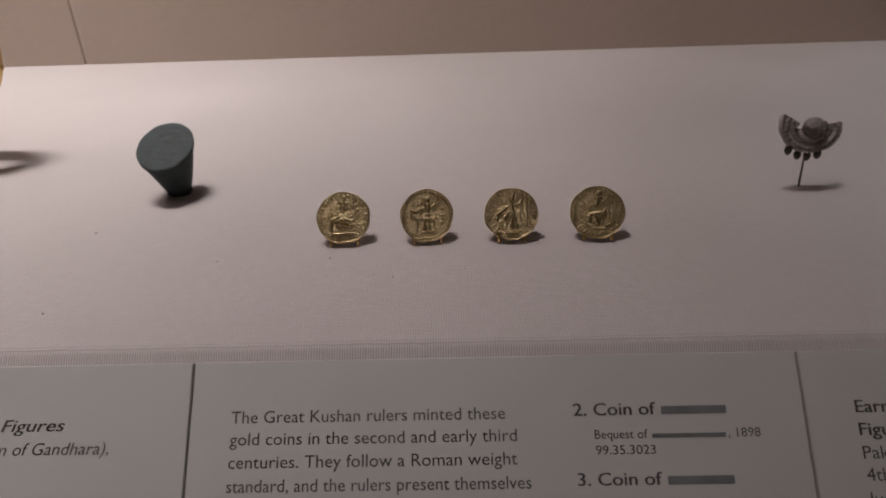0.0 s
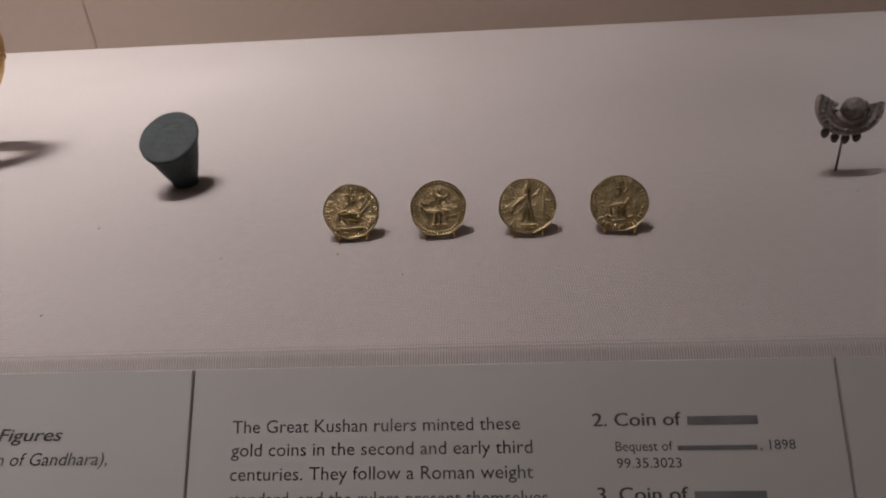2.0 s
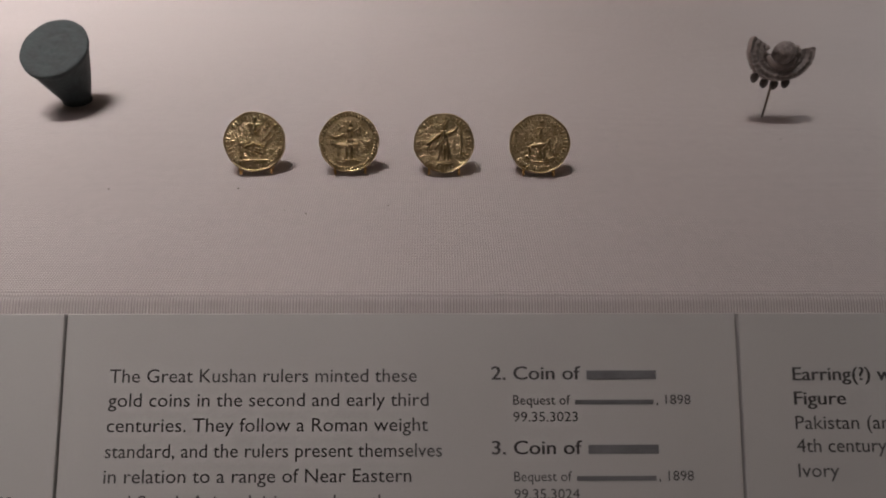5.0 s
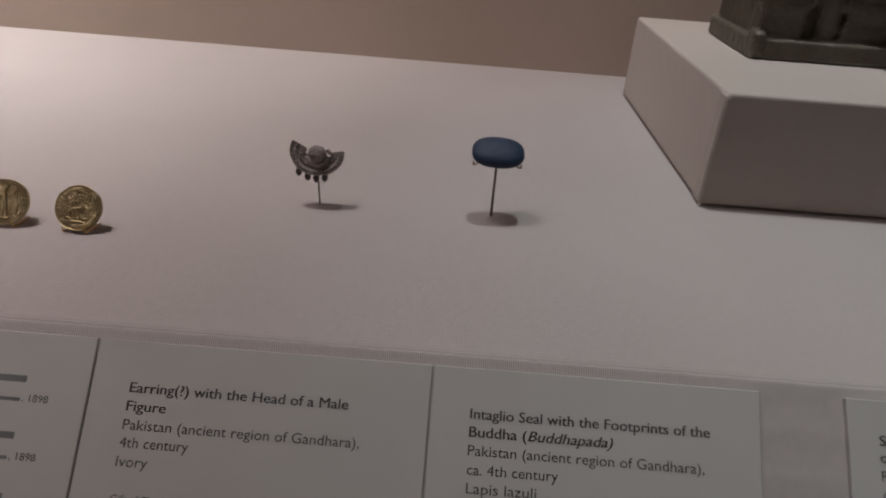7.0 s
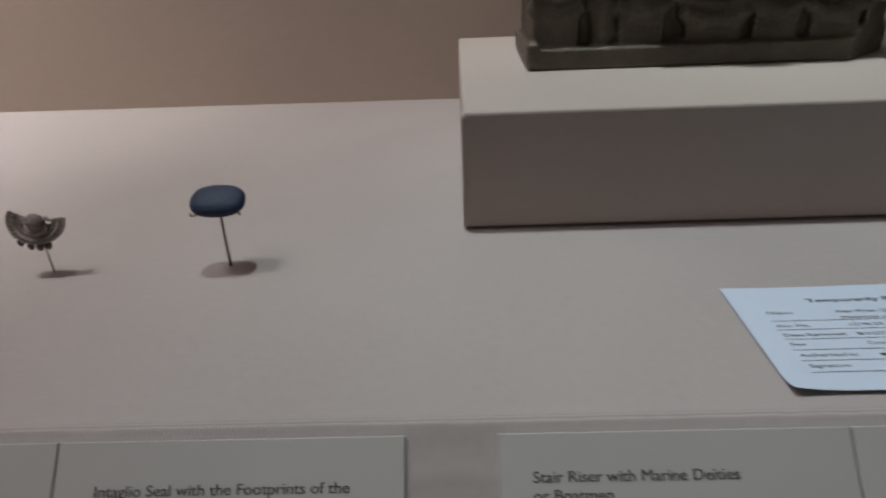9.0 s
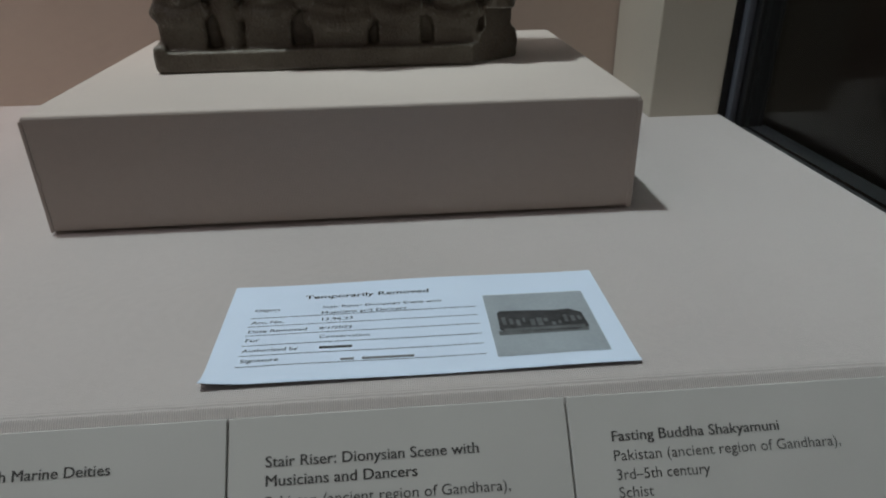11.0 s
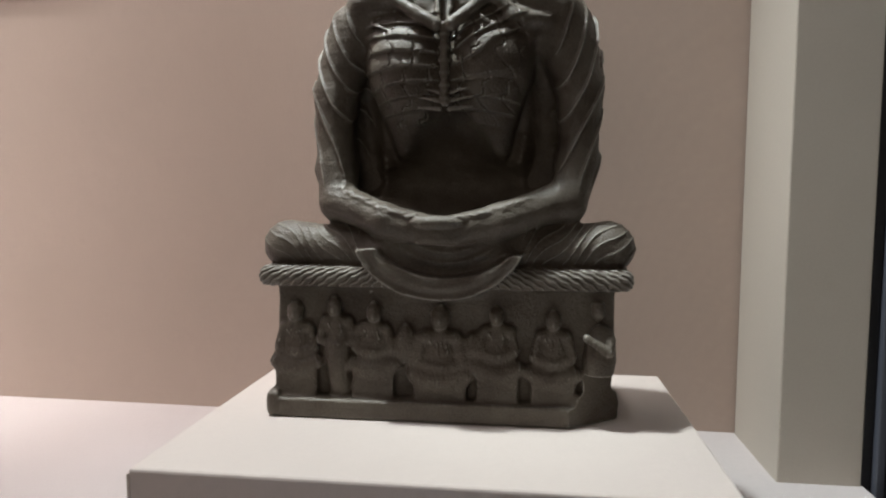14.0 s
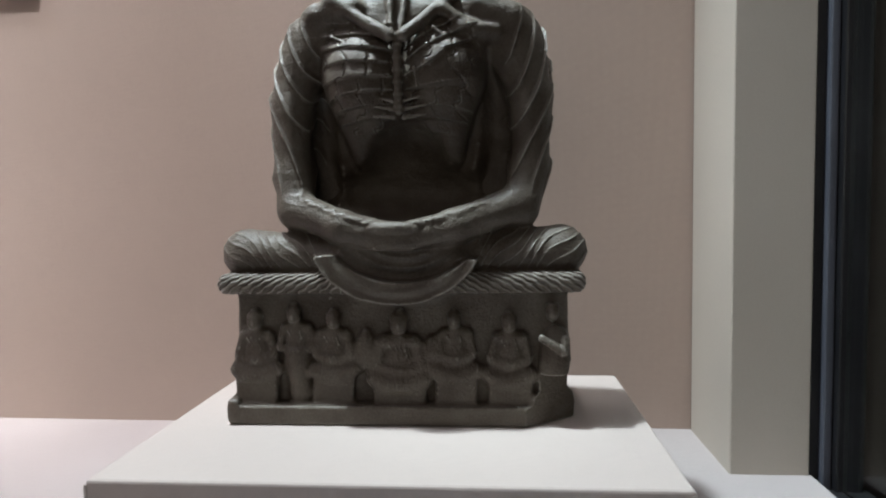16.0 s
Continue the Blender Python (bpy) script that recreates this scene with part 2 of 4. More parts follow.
# ---- the display case ----
crest = LABEL_TOP - OUT * 0.0022
edge_y = crest.y + (DECK - crest.z) / math.tan(radians(SLOPE))
profile = [(0.477, DECK)]
R = 0.006
for k in range(9):
    a = radians(SLOPE) * k / 8
    cy = edge_y + R * math.tan(radians(SLOPE / 2))
    profile.append((cy - R * math.sin(a), DECK - R + R * math.cos(a)))
low = crest + FALL * 0.17
profile += [(low.y, low.z), (low.y, low.z - 0.06), (0.477, low.z - 0.06)]
tagged(linked("display_deck", extruded(profile, -1.2, 0.845), LINEN), "off-white linen-covered case deck with a sloping label rail", "display deck", kind="structure")
tagged(linked("case_base", block((-1.22, low.y + 0.01, 0.10), (0.90, BACK + 0.05, low.z - 0.062), 0.004), CASE_WOOD), "plain grey painted base of the display case", "case base", kind="structure")


def askew(ob):
    """Turn a piece of the back wall about the middle of its face."""
    ob.matrix_world = Matrix.Translation((0, BACK, 0)) @ Matrix.Rotation(SWING, 4, "Z") @ Matrix.Translation((0, -BACK, 0))
    return ob


tagged(askew(linked("wall_back", block((-0.2913, BACK, DECK - 0.02), (0.90, BACK + 0.03, 2.42), 0.001, 1), WALL_CLOTH)), "beige cloth-covered back panel of the case", "wall", kind="structure")
tagged(askew(linked("wall_back_end", block((-1.2, BACK, DECK - 0.02), (-0.2937, BACK + 0.03, 2.42), 0.001, 1), WALL_CLOTH)), "beige cloth-covered back panel beyond a joint", "wall", kind="structure")
tagged(askew(linked("trim_joint", block((-0.2936, BACK + 0.0015, DECK - 0.01), (-0.2914, BACK + 0.0295, 2.41)), WALL_CLOTH)), "recessed joint between the back panels", "trim", kind="structure")
tagged(linked("wall_backing", block((-1.24, BACK + 0.056, 0.9), (0.95, BACK + 0.08, 2.45)), CASE_WOOD), "plain board behind the back panels", "wall", kind="structure")
tagged(linked("wall_left", block((-1.24, -0.14, 0.9), (-1.201, BACK + 0.03, 2.42)), WALL_CLOTH), "beige cloth-covered end wall of the case", "wall", kind="structure")
tagged(linked("case_ceiling", block((-1.24, -0.02, 2.421), (0.95, BACK + 0.03, 2.46)), PILLAR_PAINT), "painted top of the display case", "ceiling", kind="structure")
tagged(linked("corner_pillar", block((0.7865, 0.330, DECK - 0.01), (0.8435, 0.4290, 2.42), 0.0012, 2), PILLAR_PAINT), "grey-beige painted corner pillar inside the case", "pillar", kind="structure")

side = thing("side_window", pose(0, 0, 0), "clear glass end of the case in a black metal frame", "window", kind="structure")
part("frame_strip", block((0.8440, 0.3315, 0.93), (0.8505, 0.47, 2.42), 0.0006), BLACK_METAL, side)
part("gasket", block((0.8510, 0.326, 0.93), (0.8575, 0.47, 2.42), 0.002, 3), GASKET, side, "blue-grey rubber gasket")
part("frame_post", block((0.858, 0.320, 0.93), (0.880, 0.47, 2.42), 0.0015), BLACK_METAL, side)
part("bottom_frame", block((0.8455, -0.12, 0.93), (0.885, 0.3255, 0.992), 0.0015), BLACK_METAL, side)
pane = part("pane", block((0.862, -0.12, 0.9925), (0.868, 0.3195, 2.42)), GLASS, side, "clear glass pane")
pane.visible_shadow = False

# ---- the dim gallery round the case ----
tagged(linked("floor", block((-4, -5, -0.1), (5, 2.5, 0.0)), ROOM_FLOOR), "dark stone gallery floor", "floor", kind="structure")
tagged(linked("ceiling", block((-4, -5, 3.4), (5, 2.5, 3.5)), ROOM_PAINT), "dim painted gallery ceiling", "ceiling", kind="structure")
for nm, a, b in (("wall_north", (-4, 2.4, 0), (5, 2.5, 3.4)), ("wall_south", (-4, -5, 0), (5, -4.9, 3.4)), ("wall_west", (-4, -4.9, 0), (-3.9, 2.4, 3.4)), ("wall_east", (4.9, -4.9, 0), (5, 2.4, 3.4))):
    tagged(linked(nm, block(a, b), ROOM_PAINT), "dim brown gallery wall", "wall", kind="structure")

# ---- the plinth ----
PX0, PX1, PY0, PY1, PZ = 0.3995, 0.7105, 0.1530, 0.3740, 1.0635
plinth = thing("plinth", pose(0, 0, DECK), "low beige linen-covered plinth on the case deck", "plinth")
part("body", block((PX0, PY0, 0.0012), (PX1, PY1, PZ - DECK), 0.0026, 4), PLINTH_CLOTH, plinth)
for x0, x1 in ((PX0 - 0.0006, PX0 + 0.0004), (PX1 - 0.0004, PX1 + 0.0006)):
    part("cloth_fold", block((x0, PY0 + 0.002, 0.0015), (x1, PY0 + 0.011, PZ - DECK - 0.002), 0.0003, 1), PLINTH_CLOTH, plinth, "folded cloth seam")
for x0, x1 in ((PX0 - 0.0005, PX0 + 0.0012), (PX1 - 0.0024, PX1 + 0.0005)):
    part("cloth_fold", block((x0, PY0 - 0.0004, 0.0012), (x1, PY0 + 0.0004, PZ - DECK - 0.0026), 0.0002, 2), PLINTH_CLOTH, plinth, "folded cloth seam")

# ---- writing ----
def writing(text, parent, x0, x1, y, size, mat=INK, bold=0.0, slant=0.0, name="text_line"):
    """One line of raised ink, set between x0 and x1 on the parent's face."""
    curve = bpy.data.curves.new("line", "FONT")
    curve.body, curve.size, curve.resolution_u, curve.shear = text, size, 3, slant
    tmp = new("line", curve)
    me = bpy.data.meshes.new_from_object(tmp.evaluated_get(bpy.context.evaluated_depsgraph_get()))
    bpy.data.objects.remove(tmp)
    xs = [v.co.x for v in me.vertices]
    lo, hi = min(xs), max(xs)
    k = (x1 - x0) / (hi - lo)
    for v in me.vertices:
        v.co = (x0 + (v.co.x - lo) * k, y + v.co.y, 0.00012)
    if bold >= 0.006:
        bm = bmesh.new()
        bm.from_mesh(me)
        twin = bmesh.ops.duplicate(bm, geom=bm.verts[:] + bm.edges[:] + bm.faces[:])["geom"]
        bmesh.ops.translate(bm, verts=[v for v in twin if isinstance(v, bmesh.types.BMVert)], vec=(0.035 * size, 0, 0.00004))
        bm.to_mesh(me)
        bm.free()
    me.materials.clear()
    me.materials.append(mat)
    ob = new(name, me)
    ob.parent = parent
    return ob


def bar(parent, x0, x1, y, height, mat=INK, name="text_bar"):
    bm = bmesh.new()
    box(bm, (x0, y, 0.00002), (x1, y + height, 0.00014))
    return part(name, bm, mat, parent)


def label_card(x0, x1, label, left_gap=0.0003, length=0.135):
    """A thick card lying on the sloping rail; its zero is its upper left corner."""
    ob = thing("text_label", Matrix.Translation((x0, LABEL_TOP.y, LABEL_TOP.z)) @ pose(0, 0, 0, SLOPE), label, "label", "labels on the sloping rail")
    part("card", block((left_gap, -length, -0.0021), (x1 - x0 - 0.0004, 0.0, 0.0), 0.00025, 1), CARD, ob)
    return ob


BIG, SMALL = 0.0050, 0.0036


def lines(card, x0, rows):
    """rows: text, x from, x to, distance down the card, size, bold, slant."""
    for text, a, b, v, size, bold, slant in rows:
        if text.startswith("#"):
            bar(card, a - x0, b - x0, -v, size * (0.46 if size == BIG else 0.34), FAINT_INK)
        else:
            writing(text, card, a - x0, b - x0, -v, size, INK, bold, slant)


one = label_card(-0.220, -0.0362, "pale grey card printed with black text about a seal")
lines(one, -0.220, [
    ("Seal with Two Figures", -0.133, -0.0734, 0.0192, BIG, 0.006, 0.25),
    ("Pakistan (ancient region of Gandhara),", -0.1400, -0.0594, 0.0259, BIG, 0.004, 0.2),
    ("#", -0.1400, -0.108, 0.0322, BIG, 0, 0), ("#", -0.1400, -0.120, 0.0385, BIG, 0, 0),
    ("#", -0.1400, -0.0585, 0.0490, SMALL, 0, 0), (", 1998", -0.0570, -0.0466, 0.0490, SMALL, 0.004, 0)])
two = label_card(-0.0362, 0.1418, "wide pale grey card with black text about four gold coins")
lines(two, -0.0362, [
    ("The Great Kushan rulers minted these", -0.0239, 0.0562, 0.0179, BIG, 0.0, 0),
    ("gold coins in the second and early third", -0.0239, 0.0593, 0.0241, BIG, 0.0, 0),
    ("centuries. They follow a Roman weight", -0.0239, 0.0592, 0.0305, BIG, 0.0, 0),
    ("standard, and the rulers present themselves", -0.0240, 0.0628, 0.0370, BIG, 0.0, 0),
    ("in relation to a range of Near Eastern", -0.0240, 0.0549, 0.0433, BIG, 0.0, 0),
    ("and South Asian deities, such as the", -0.0240, 0.0511, 0.0498, BIG, 0.0, 0),
    ("Shiva on the reverse of", -0.0240, 0.0238, 0.0562, BIG, 0.0, 0), ("#", 0.0255, 0.0460, 0.0562, BIG, 0, 0), ("coin.", 0.0490, 0.0595, 0.0562, BIG, 0.0, 0),
    ("2. Coin of", 0.0758, 0.0992, 0.0174, BIG, 0.006, 0), ("#", 0.1010, 0.1194, 0.0174, BIG, 0, 0),
    ("Bequest of", 0.0815, 0.0965, 0.0239, SMALL, 0.0, 0), ("#", 0.0978, 0.1185, 0.0239, SMALL, 0, 0), (", 1898", 0.1192, 0.1283, 0.0239, SMALL, 0.0, 0),
    ("99.35.3023", 0.0815, 0.0984, 0.0282, SMALL, 0.0, 0),
    ("3. Coin of", 0.0758, 0.0992, 0.0365, BIG, 0.006, 0), ("#", 0.1010, 0.1194, 0.0365, BIG, 0, 0),
    ("Bequest of", 0.0815, 0.0965, 0.0433, SMALL, 0.0, 0), ("#", 0.0978, 0.1185, 0.0433, SMALL, 0, 0), (", 1898", 0.1192, 0.1283, 0.0433, SMALL, 0.0, 0),
    ("99.35.3024", 0.0815, 0.0984, 0.0477, SMALL, 0.0, 0),
    ("4. Coin of", 0.0758, 0.0992, 0.0565, BIG, 0.006, 0), ("#", 0.1010, 0.1199, 0.0565, BIG, 0, 0),
    ("Bequest of", 0.0815, 0.0965, 0.0631, SMALL, 0.0, 0), ("#", 0.0978, 0.1185, 0.0631, SMALL, 0, 0), (", 1898", 0.1192, 0.1283, 0.0631, SMALL, 0.0, 0),
    ("99.35.3025", 0.0815, 0.0984, 0.0674, SMALL, 0.0, 0),
    ("1. Coin of", -0.0310, -0.0076, 0.0672, BIG, 0.006, 0), ("#", -0.0058, 0.0130, 0.0672, BIG, 0, 0),
    ("Bequest of", -0.0253, -0.0103, 0.0738, SMALL, 0.0, 0), ("#", -0.0090, 0.0117, 0.0738, SMALL, 0, 0), (", 1898", 0.0124, 0.0215, 0.0738, SMALL, 0.0, 0)])
three = label_card(0.1418, 0.2612, "pale grey card with black text about an ivory earring")
lines(three, 0.1418, [
    ("Earring(?) with the Head of a Male", 0.1558, 0.2325, 0.0178, BIG, 0.006, 0),
    ("Figure", 0.1558, 0.1695, 0.0241, BIG, 0.006, 0),
    ("Pakistan (ancient region of Gandhara),", 0.1558, 0.2378, 0.0304, BIG, 0.0, 0),
    ("4th century", 0.1558, 0.1795, 0.0363, BIG, 0.0, 0), ("Ivory", 0.1558, 0.1665, 0.0426, BIG, 0.0, 0),
    ("Gift of The Kronos Collections, 1986", 0.1561, 0.2115, 0.0541, SMALL, 0.0, 0), ("1986.502.3", 0.1563, 0.1732, 0.0584, SMALL, 0.0, 0)])
four = label_card(0.2612, 0.3772, "pale grey card with black text about a lapis seal")
lines(four, 0.2612, [
    ("Intaglio Seal with the Footprints of the", 0.2753, 0.3588, 0.0174, BIG, 0.006, 0),
    ("Buddha (", 0.2753, 0.2953, 0.0235, BIG, 0.006, 0), ("Buddhapada)", 0.2958, 0.3252, 0.0235, BIG, 0.006, 0.25),
    ("Pakistan (ancient region of Gandhara),", 0.2753, 0.3569, 0.0297, BIG, 0.0, 0),
    ("ca. 4th century", 0.2754, 0.3067, 0.0360, BIG, 0.0, 0), ("Lapis lazuli", 0.2755, 0.2995, 0.0421, BIG, 0.0, 0),
    ("#", 0.2757, 0.3420, 0.0541, SMALL, 0, 0), ("#", 0.2757, 0.2920, 0.0584, SMALL, 0, 0)])
five = label_card(0.4072, 0.5212, "pale grey card with black text about a serpentinite stair riser")
lines(five, 0.4072, [
    ("Stair Riser with Marine Deities", 0.4181, 0.4836, 0.0154, BIG, 0.006, 0), ("or Boatmen", 0.4180, 0.4431, 0.0210, BIG, 0.006, 0),
    ("Pakistan (probably Swat Valley),", 0.4180, 0.4845, 0.0272, BIG, 0.0, 0), ("ca. 1st century", 0.4180, 0.4475, 0.0331, BIG, 0.0, 0),
    ("Serpentinite", 0.4182, 0.4423, 0.0390, BIG, 0.0, 0),
    ("#", 0.4182, 0.4930, 0.0505, BIG, 0, 0), ("#", 0.4182, 0.4990, 0.0565, BIG, 0, 0), ("#", 0.4182, 0.4900, 0.0625, BIG, 0, 0)])
six = label_card(0.5212, 0.6362, "pale grey card with black text about a schist stair riser")
lines(six, 0.5212, [
    ("Stair Riser: Dionysian Scene with", 0.5337, 0.6046, 0.0164, BIG, 0.006, 0), ("Musicians and Dancers", 0.5338, 0.5836, 0.0224, BIG, 0.006, 0),
    ("Pakistan (ancient region of Gandhara),", 0.5338, 0.6145, 0.0290, BIG, 0.0, 0), ("ca. 1st century A.D.", 0.5337, 0.5733, 0.0350, BIG, 0.0, 0),
    ("Schist", 0.5337, 0.5455, 0.0412, BIG, 0.0, 0),
    ("#", 0.5337, 0.5440, 0.0520, SMALL, 0, 0), ("Fund, 1913", 0.5452, 0.5617, 0.0520, SMALL, 0.0, 0), ("#", 0.5337, 0.5459, 0.0553, SMALL, 0, 0)])
seven = label_card(0.6362, 0.7700, "pale grey card with black text about the fasting Buddha")
lines(seven, 0.6362, [
    ("Fasting Buddha Shakyamuni", 0.6507, 0.7100, 0.0158, BIG, 0.006, 0), ("Pakistan (ancient region of Gandhara),", 0.6507, 0.7310, 0.0222, BIG, 0.0, 0),
    ("3rd\u20135th century", 0.6509, 0.6832, 0.0284, BIG, 0.0, 0), ("Schist", 0.6509, 0.6627, 0.0341, BIG, 0.0, 0),
    ("After reaching enlightenment", 0.6515, 0.7130, 0.0468, BIG, 0.0, 0), ("Shakyamuni meditated", 0.6515, 0.6985, 0.0525, BIG, 0.0, 0),
    ("nine days. Thus,", 0.6515, 0.6850, 0.0582, BIG, 0.0, 0), ("#", 0.6865, 0.7250, 0.0582, BIG, 0, 0), ("#", 0.6515, 0.7200, 0.0635, BIG, 0, 0)])

# ---- the removal slip ----
SX0, SX1, SY0, SY1 = 0.5085, 0.6680, 0.0130, 0.0835
slip = thing("removal_slip", pose(SX0, SY0, DECK + 0.0008), "white printed paper slip with a photograph, lying on the deck", "paper slip")
sw, sd = SX1 - SX0, SY1 - SY0


def slip_lift(x, y):
    corner = max(0.0, 1 - math.hypot(x / 0.022, y / 0.012))
    edge = max(0.0, (0.004 - y) / 0.004) * 0.0004
    return 0.0022 * corner * corner + edge + 0.0003 * (1 + math.sin(x * 55) * math.cos(y * 40))


bm = bmesh.new()
NX, NY = 64, 30
for layer in (0.0, -0.00022):
    grid = [[bm.verts.new((sw * i / NX, sd * j / NY, slip_lift(sw * i / NX, sd * j / NY) + layer)) for i in range(NX + 1)] for j in range(NY + 1)]
    for j in range(NY):
        for i in range(NX):
            f = (grid[j][i], grid[j][i + 1], grid[j + 1][i + 1], grid[j + 1][i])
            bm.faces.new(f if layer == 0 else f[::-1])
part("sheet", bm, PAPER, slip, "", True)


def on_slip(ob):
    """Lay flat writing on the slip's slight waves."""
    for v in ob.data.vertices:
        v.co.z += slip_lift(v.co.x, v.co.y)
    return ob


def patch(name, x0, x1, y0, y1, steps, mat, parent, z=0.00012, label=""):
    """A printed area that follows the slip's waves."""
    bm = bmesh.new()
    low = [bm.verts.new((x0 - SX0 + (x1 - x0) * k / steps, y0 - SY0, z)) for k in range(steps + 1)]
    top = [bm.verts.new((x0 - SX0 + (x1 - x0) * k / steps, y1 - SY0, z)) for k in range(steps + 1)]
    for k in range(steps):
        bm.faces.new((low[k], low[k + 1], top[k + 1], top[k]))
    return on_slip(part(name, bm, mat, parent, label))


def slip_rows():
    t = lambda s, x0, x1, y, size, bold=0.004: on_slip(writing(s, slip, x0 - SX0, x1 - SX0, y - SY0, size, INK, bold))
    t("Temporarily Removed", 0.5400, 0.5930, 0.0705, 0.0042, 0.012)
    t("Object", 0.5200, 0.5305, 0.0620, 0.0030)
    t("Stair Riser: Dionysian Scene with", 0.5480, 0.5980, 0.0622, 0.0028)
    t("Musicians and Dancers", 0.5480, 0.5830, 0.0578, 0.0028)
    t("Acc. No.", 0.5200, 0.5330, 0.0525, 0.0030)
    t("13.96.23", 0.5485, 0.5610, 0.0525, 0.0029)
    t("Date Removed", 0.5200, 0.5430, 0.0460, 0.0030)
    t("8/1/2022", 0.5480, 0.5610, 0.0460, 0.0029)
    t("For", 0.5200, 0.5255, 0.0398, 0.0030)
    t("Conservation", 0.5485, 0.5680, 0.0398, 0.0029)
    t("Authorized by", 0.5200, 0.5410, 0.0328, 0.0030)
    on_slip(bar(slip, 0.5490 - SX0, 0.5615 - SX0, 0.0328 - SY0, 0.0014))
    t("Signature", 0.5205, 0.5345, 0.0263, 0.0030)
    for y in (0.0568, 0.0505, 0.0440, 0.0370, 0.0303, 0.0235):
        patch("rule_line", 0.5192, 0.6120, y, y + 0.0003, 24, INK, slip)


slip_rows()
for x0, x1 in ((0.5575, 0.5625), (0.5655, 0.5850)):
    on_slip(bar(slip, x0 - SX0, x1 - SX0, 0.0247 - SY0, 0.0012, FAINT_INK, "signature_bar"))
photo = patch("photograph", 0.6160, 0.6590, 0.0210, 0.0652, 14, PHOTO_GREY, slip, 0.00012, "grey printed photograph")
patch("pictured_shadow", 0.6188, 0.6545, 0.0345, 0.0375, 10, PHOTO_SHADE, photo, 0.00018)
bm = bmesh.new()
outline = [(0.6195, 0.0385), (0.6215, 0.0366), (0.6500, 0.0358), (0.6552, 0.0374), (0.6545, 0.0480), (0.6500, 0.0512), (0.6440, 0.0506), (0.6330, 0.0514), (0.6215, 0.0520), (0.6200, 0.0505)]
bm.faces.new([bm.verts.new((x - SX0, y - SY0, 0.00024)) for x, y in outline])
on_slip(part("pictured_relief", bm, PHOTO_DARK, photo, "dark stone relief in the photograph"))
patch("pictured_ledge", 0.6212, 0.6535, 0.0366, 0.0388, 10, PHOTO_SHADE, photo, 0.00030)
rnd = random.Random(11)
for k in range(12):
    x, y = 0.6212 + 0.0028 * k, 0.0395 + rnd.uniform(0, 0.004)
    patch("pictured_figure", x, x + rnd.uniform(0.0008, 0.0022), y, y + rnd.uniform(0.002, 0.006), 1, PHOTO_SHADE, photo, 0.00030)

# ---- gold coins on wire mounts ----
def strokes(rows, x, y):
    """Height of a relief made of rounded strokes (x1, y1, x2, y2, width, height)."""
    h = 0.0
    for x1, y1, x2, y2, w, k in rows:
        w *= 0.5
        dx, dy = x2 - x1, y2 - y1
        s = max(0.0, min(1.0, ((x - x1) * dx + (y - y1) * dy) / (dx * dx + dy * dy + 1e-9)))
        d2 = (x - x1 - s * dx) ** 2 + (y - y1 - s * dy) ** 2
        h = max(h, k * math.exp(-d2 / (w * w)))
    return h


SEATED = [(.02, .70, .06, .86, .10, 1), (-.16, .66, .18, .60, .06, .9), (-.02, .34, .02, .56, .17, .8), (.10, .36, .18, .44, .06, 1), (-.42, -.10, -.20, .02, .12, .8), (-.32, -.18, -.05, -.08, .10, 1), (-.02, -.06, .22, -.16, .08, 1),
          (.02, -.22, .34, -.30, .06, .9), (-.10, -.34, .26, -.44, .05, .9), (-.30, -.32, -.12, -.52, .06, .8), (.23, -.35, .70, .23, .035, .8), (.34, .06, .58, .34, .04, .7), (-.48, -.20, -.50, -.52, .05, .7), (-.42, -.68, .46, -.70, .04, .9), (-.28, .10, -.16, .30, .05, .5), (.36, .44, .50, .52, .04, .6)]
BULL = [(.08, .62, .08, .70, .08, 1), (.05, .18, .07, .42, .13, .9), (.0, .06, .10, .06, .10, .9), (-.16, .30, -.46, .16, .05, .9), (-.46, .16, -.64, .24, .045, .8), (.20, .36, .34, .44, .05, .8), (.34, .20, .40, .56, .03, .6), (-.15, -.60, -.07, .0, .07, .8), (.08, -.62, .10, .0, .07, .8),
        (-.46, -.12, .34, -.12, .11, .75), (-.62, -.04, -.52, -.06, .08, .9), (-.66, .06, -.58, .04, .035, .8), (-.40, -.46, -.38, -.18, .045, .7), (.32, -.48, .30, -.18, .045, .7), (.60, .22, .66, .28, .05, .7), (.54, -.02, .68, -.02, .03, .7), (.54, -.16, .68, -.16, .03, .7), (.54, -.30, .68, -.30, .03, .7), (-.36, .46, -.28, .56, .05, .5), (-.26, -.66, .26, -.66, .04, .6)]
STANDING = [(.02, .50, .04, .62, .10, 1), (.04, .66, .14, .86, .07, 1), (-.04, .52, -.02, .56, .04, 1), (0, .10, 0, .38, .16, .8), (-.24, -.60, -.04, .10, .09, .6), (.20, -.60, .06, .10, .09, .6), (-.02, -.60, .0, .0, .10, .45), (-.17, .28, -.40, .10, .06, .9), (-.40, .10, -.58, -.04, .05, 1), (-.10, .06, -.32, -.22, .035, .9),
            (.18, .34, .38, .44, .06, .8), (.40, .44, .46, .60, .04, .7), (.62, -.55, .64, .56, .03, .5), (-.60, -.26, -.50, .0, .045, .7), (-.20, -.78, .04, -.76, .06, .9), (.06, -.78, .30, -.78, .06, .9), (-.34, .42, -.44, .62, .03, .4)]
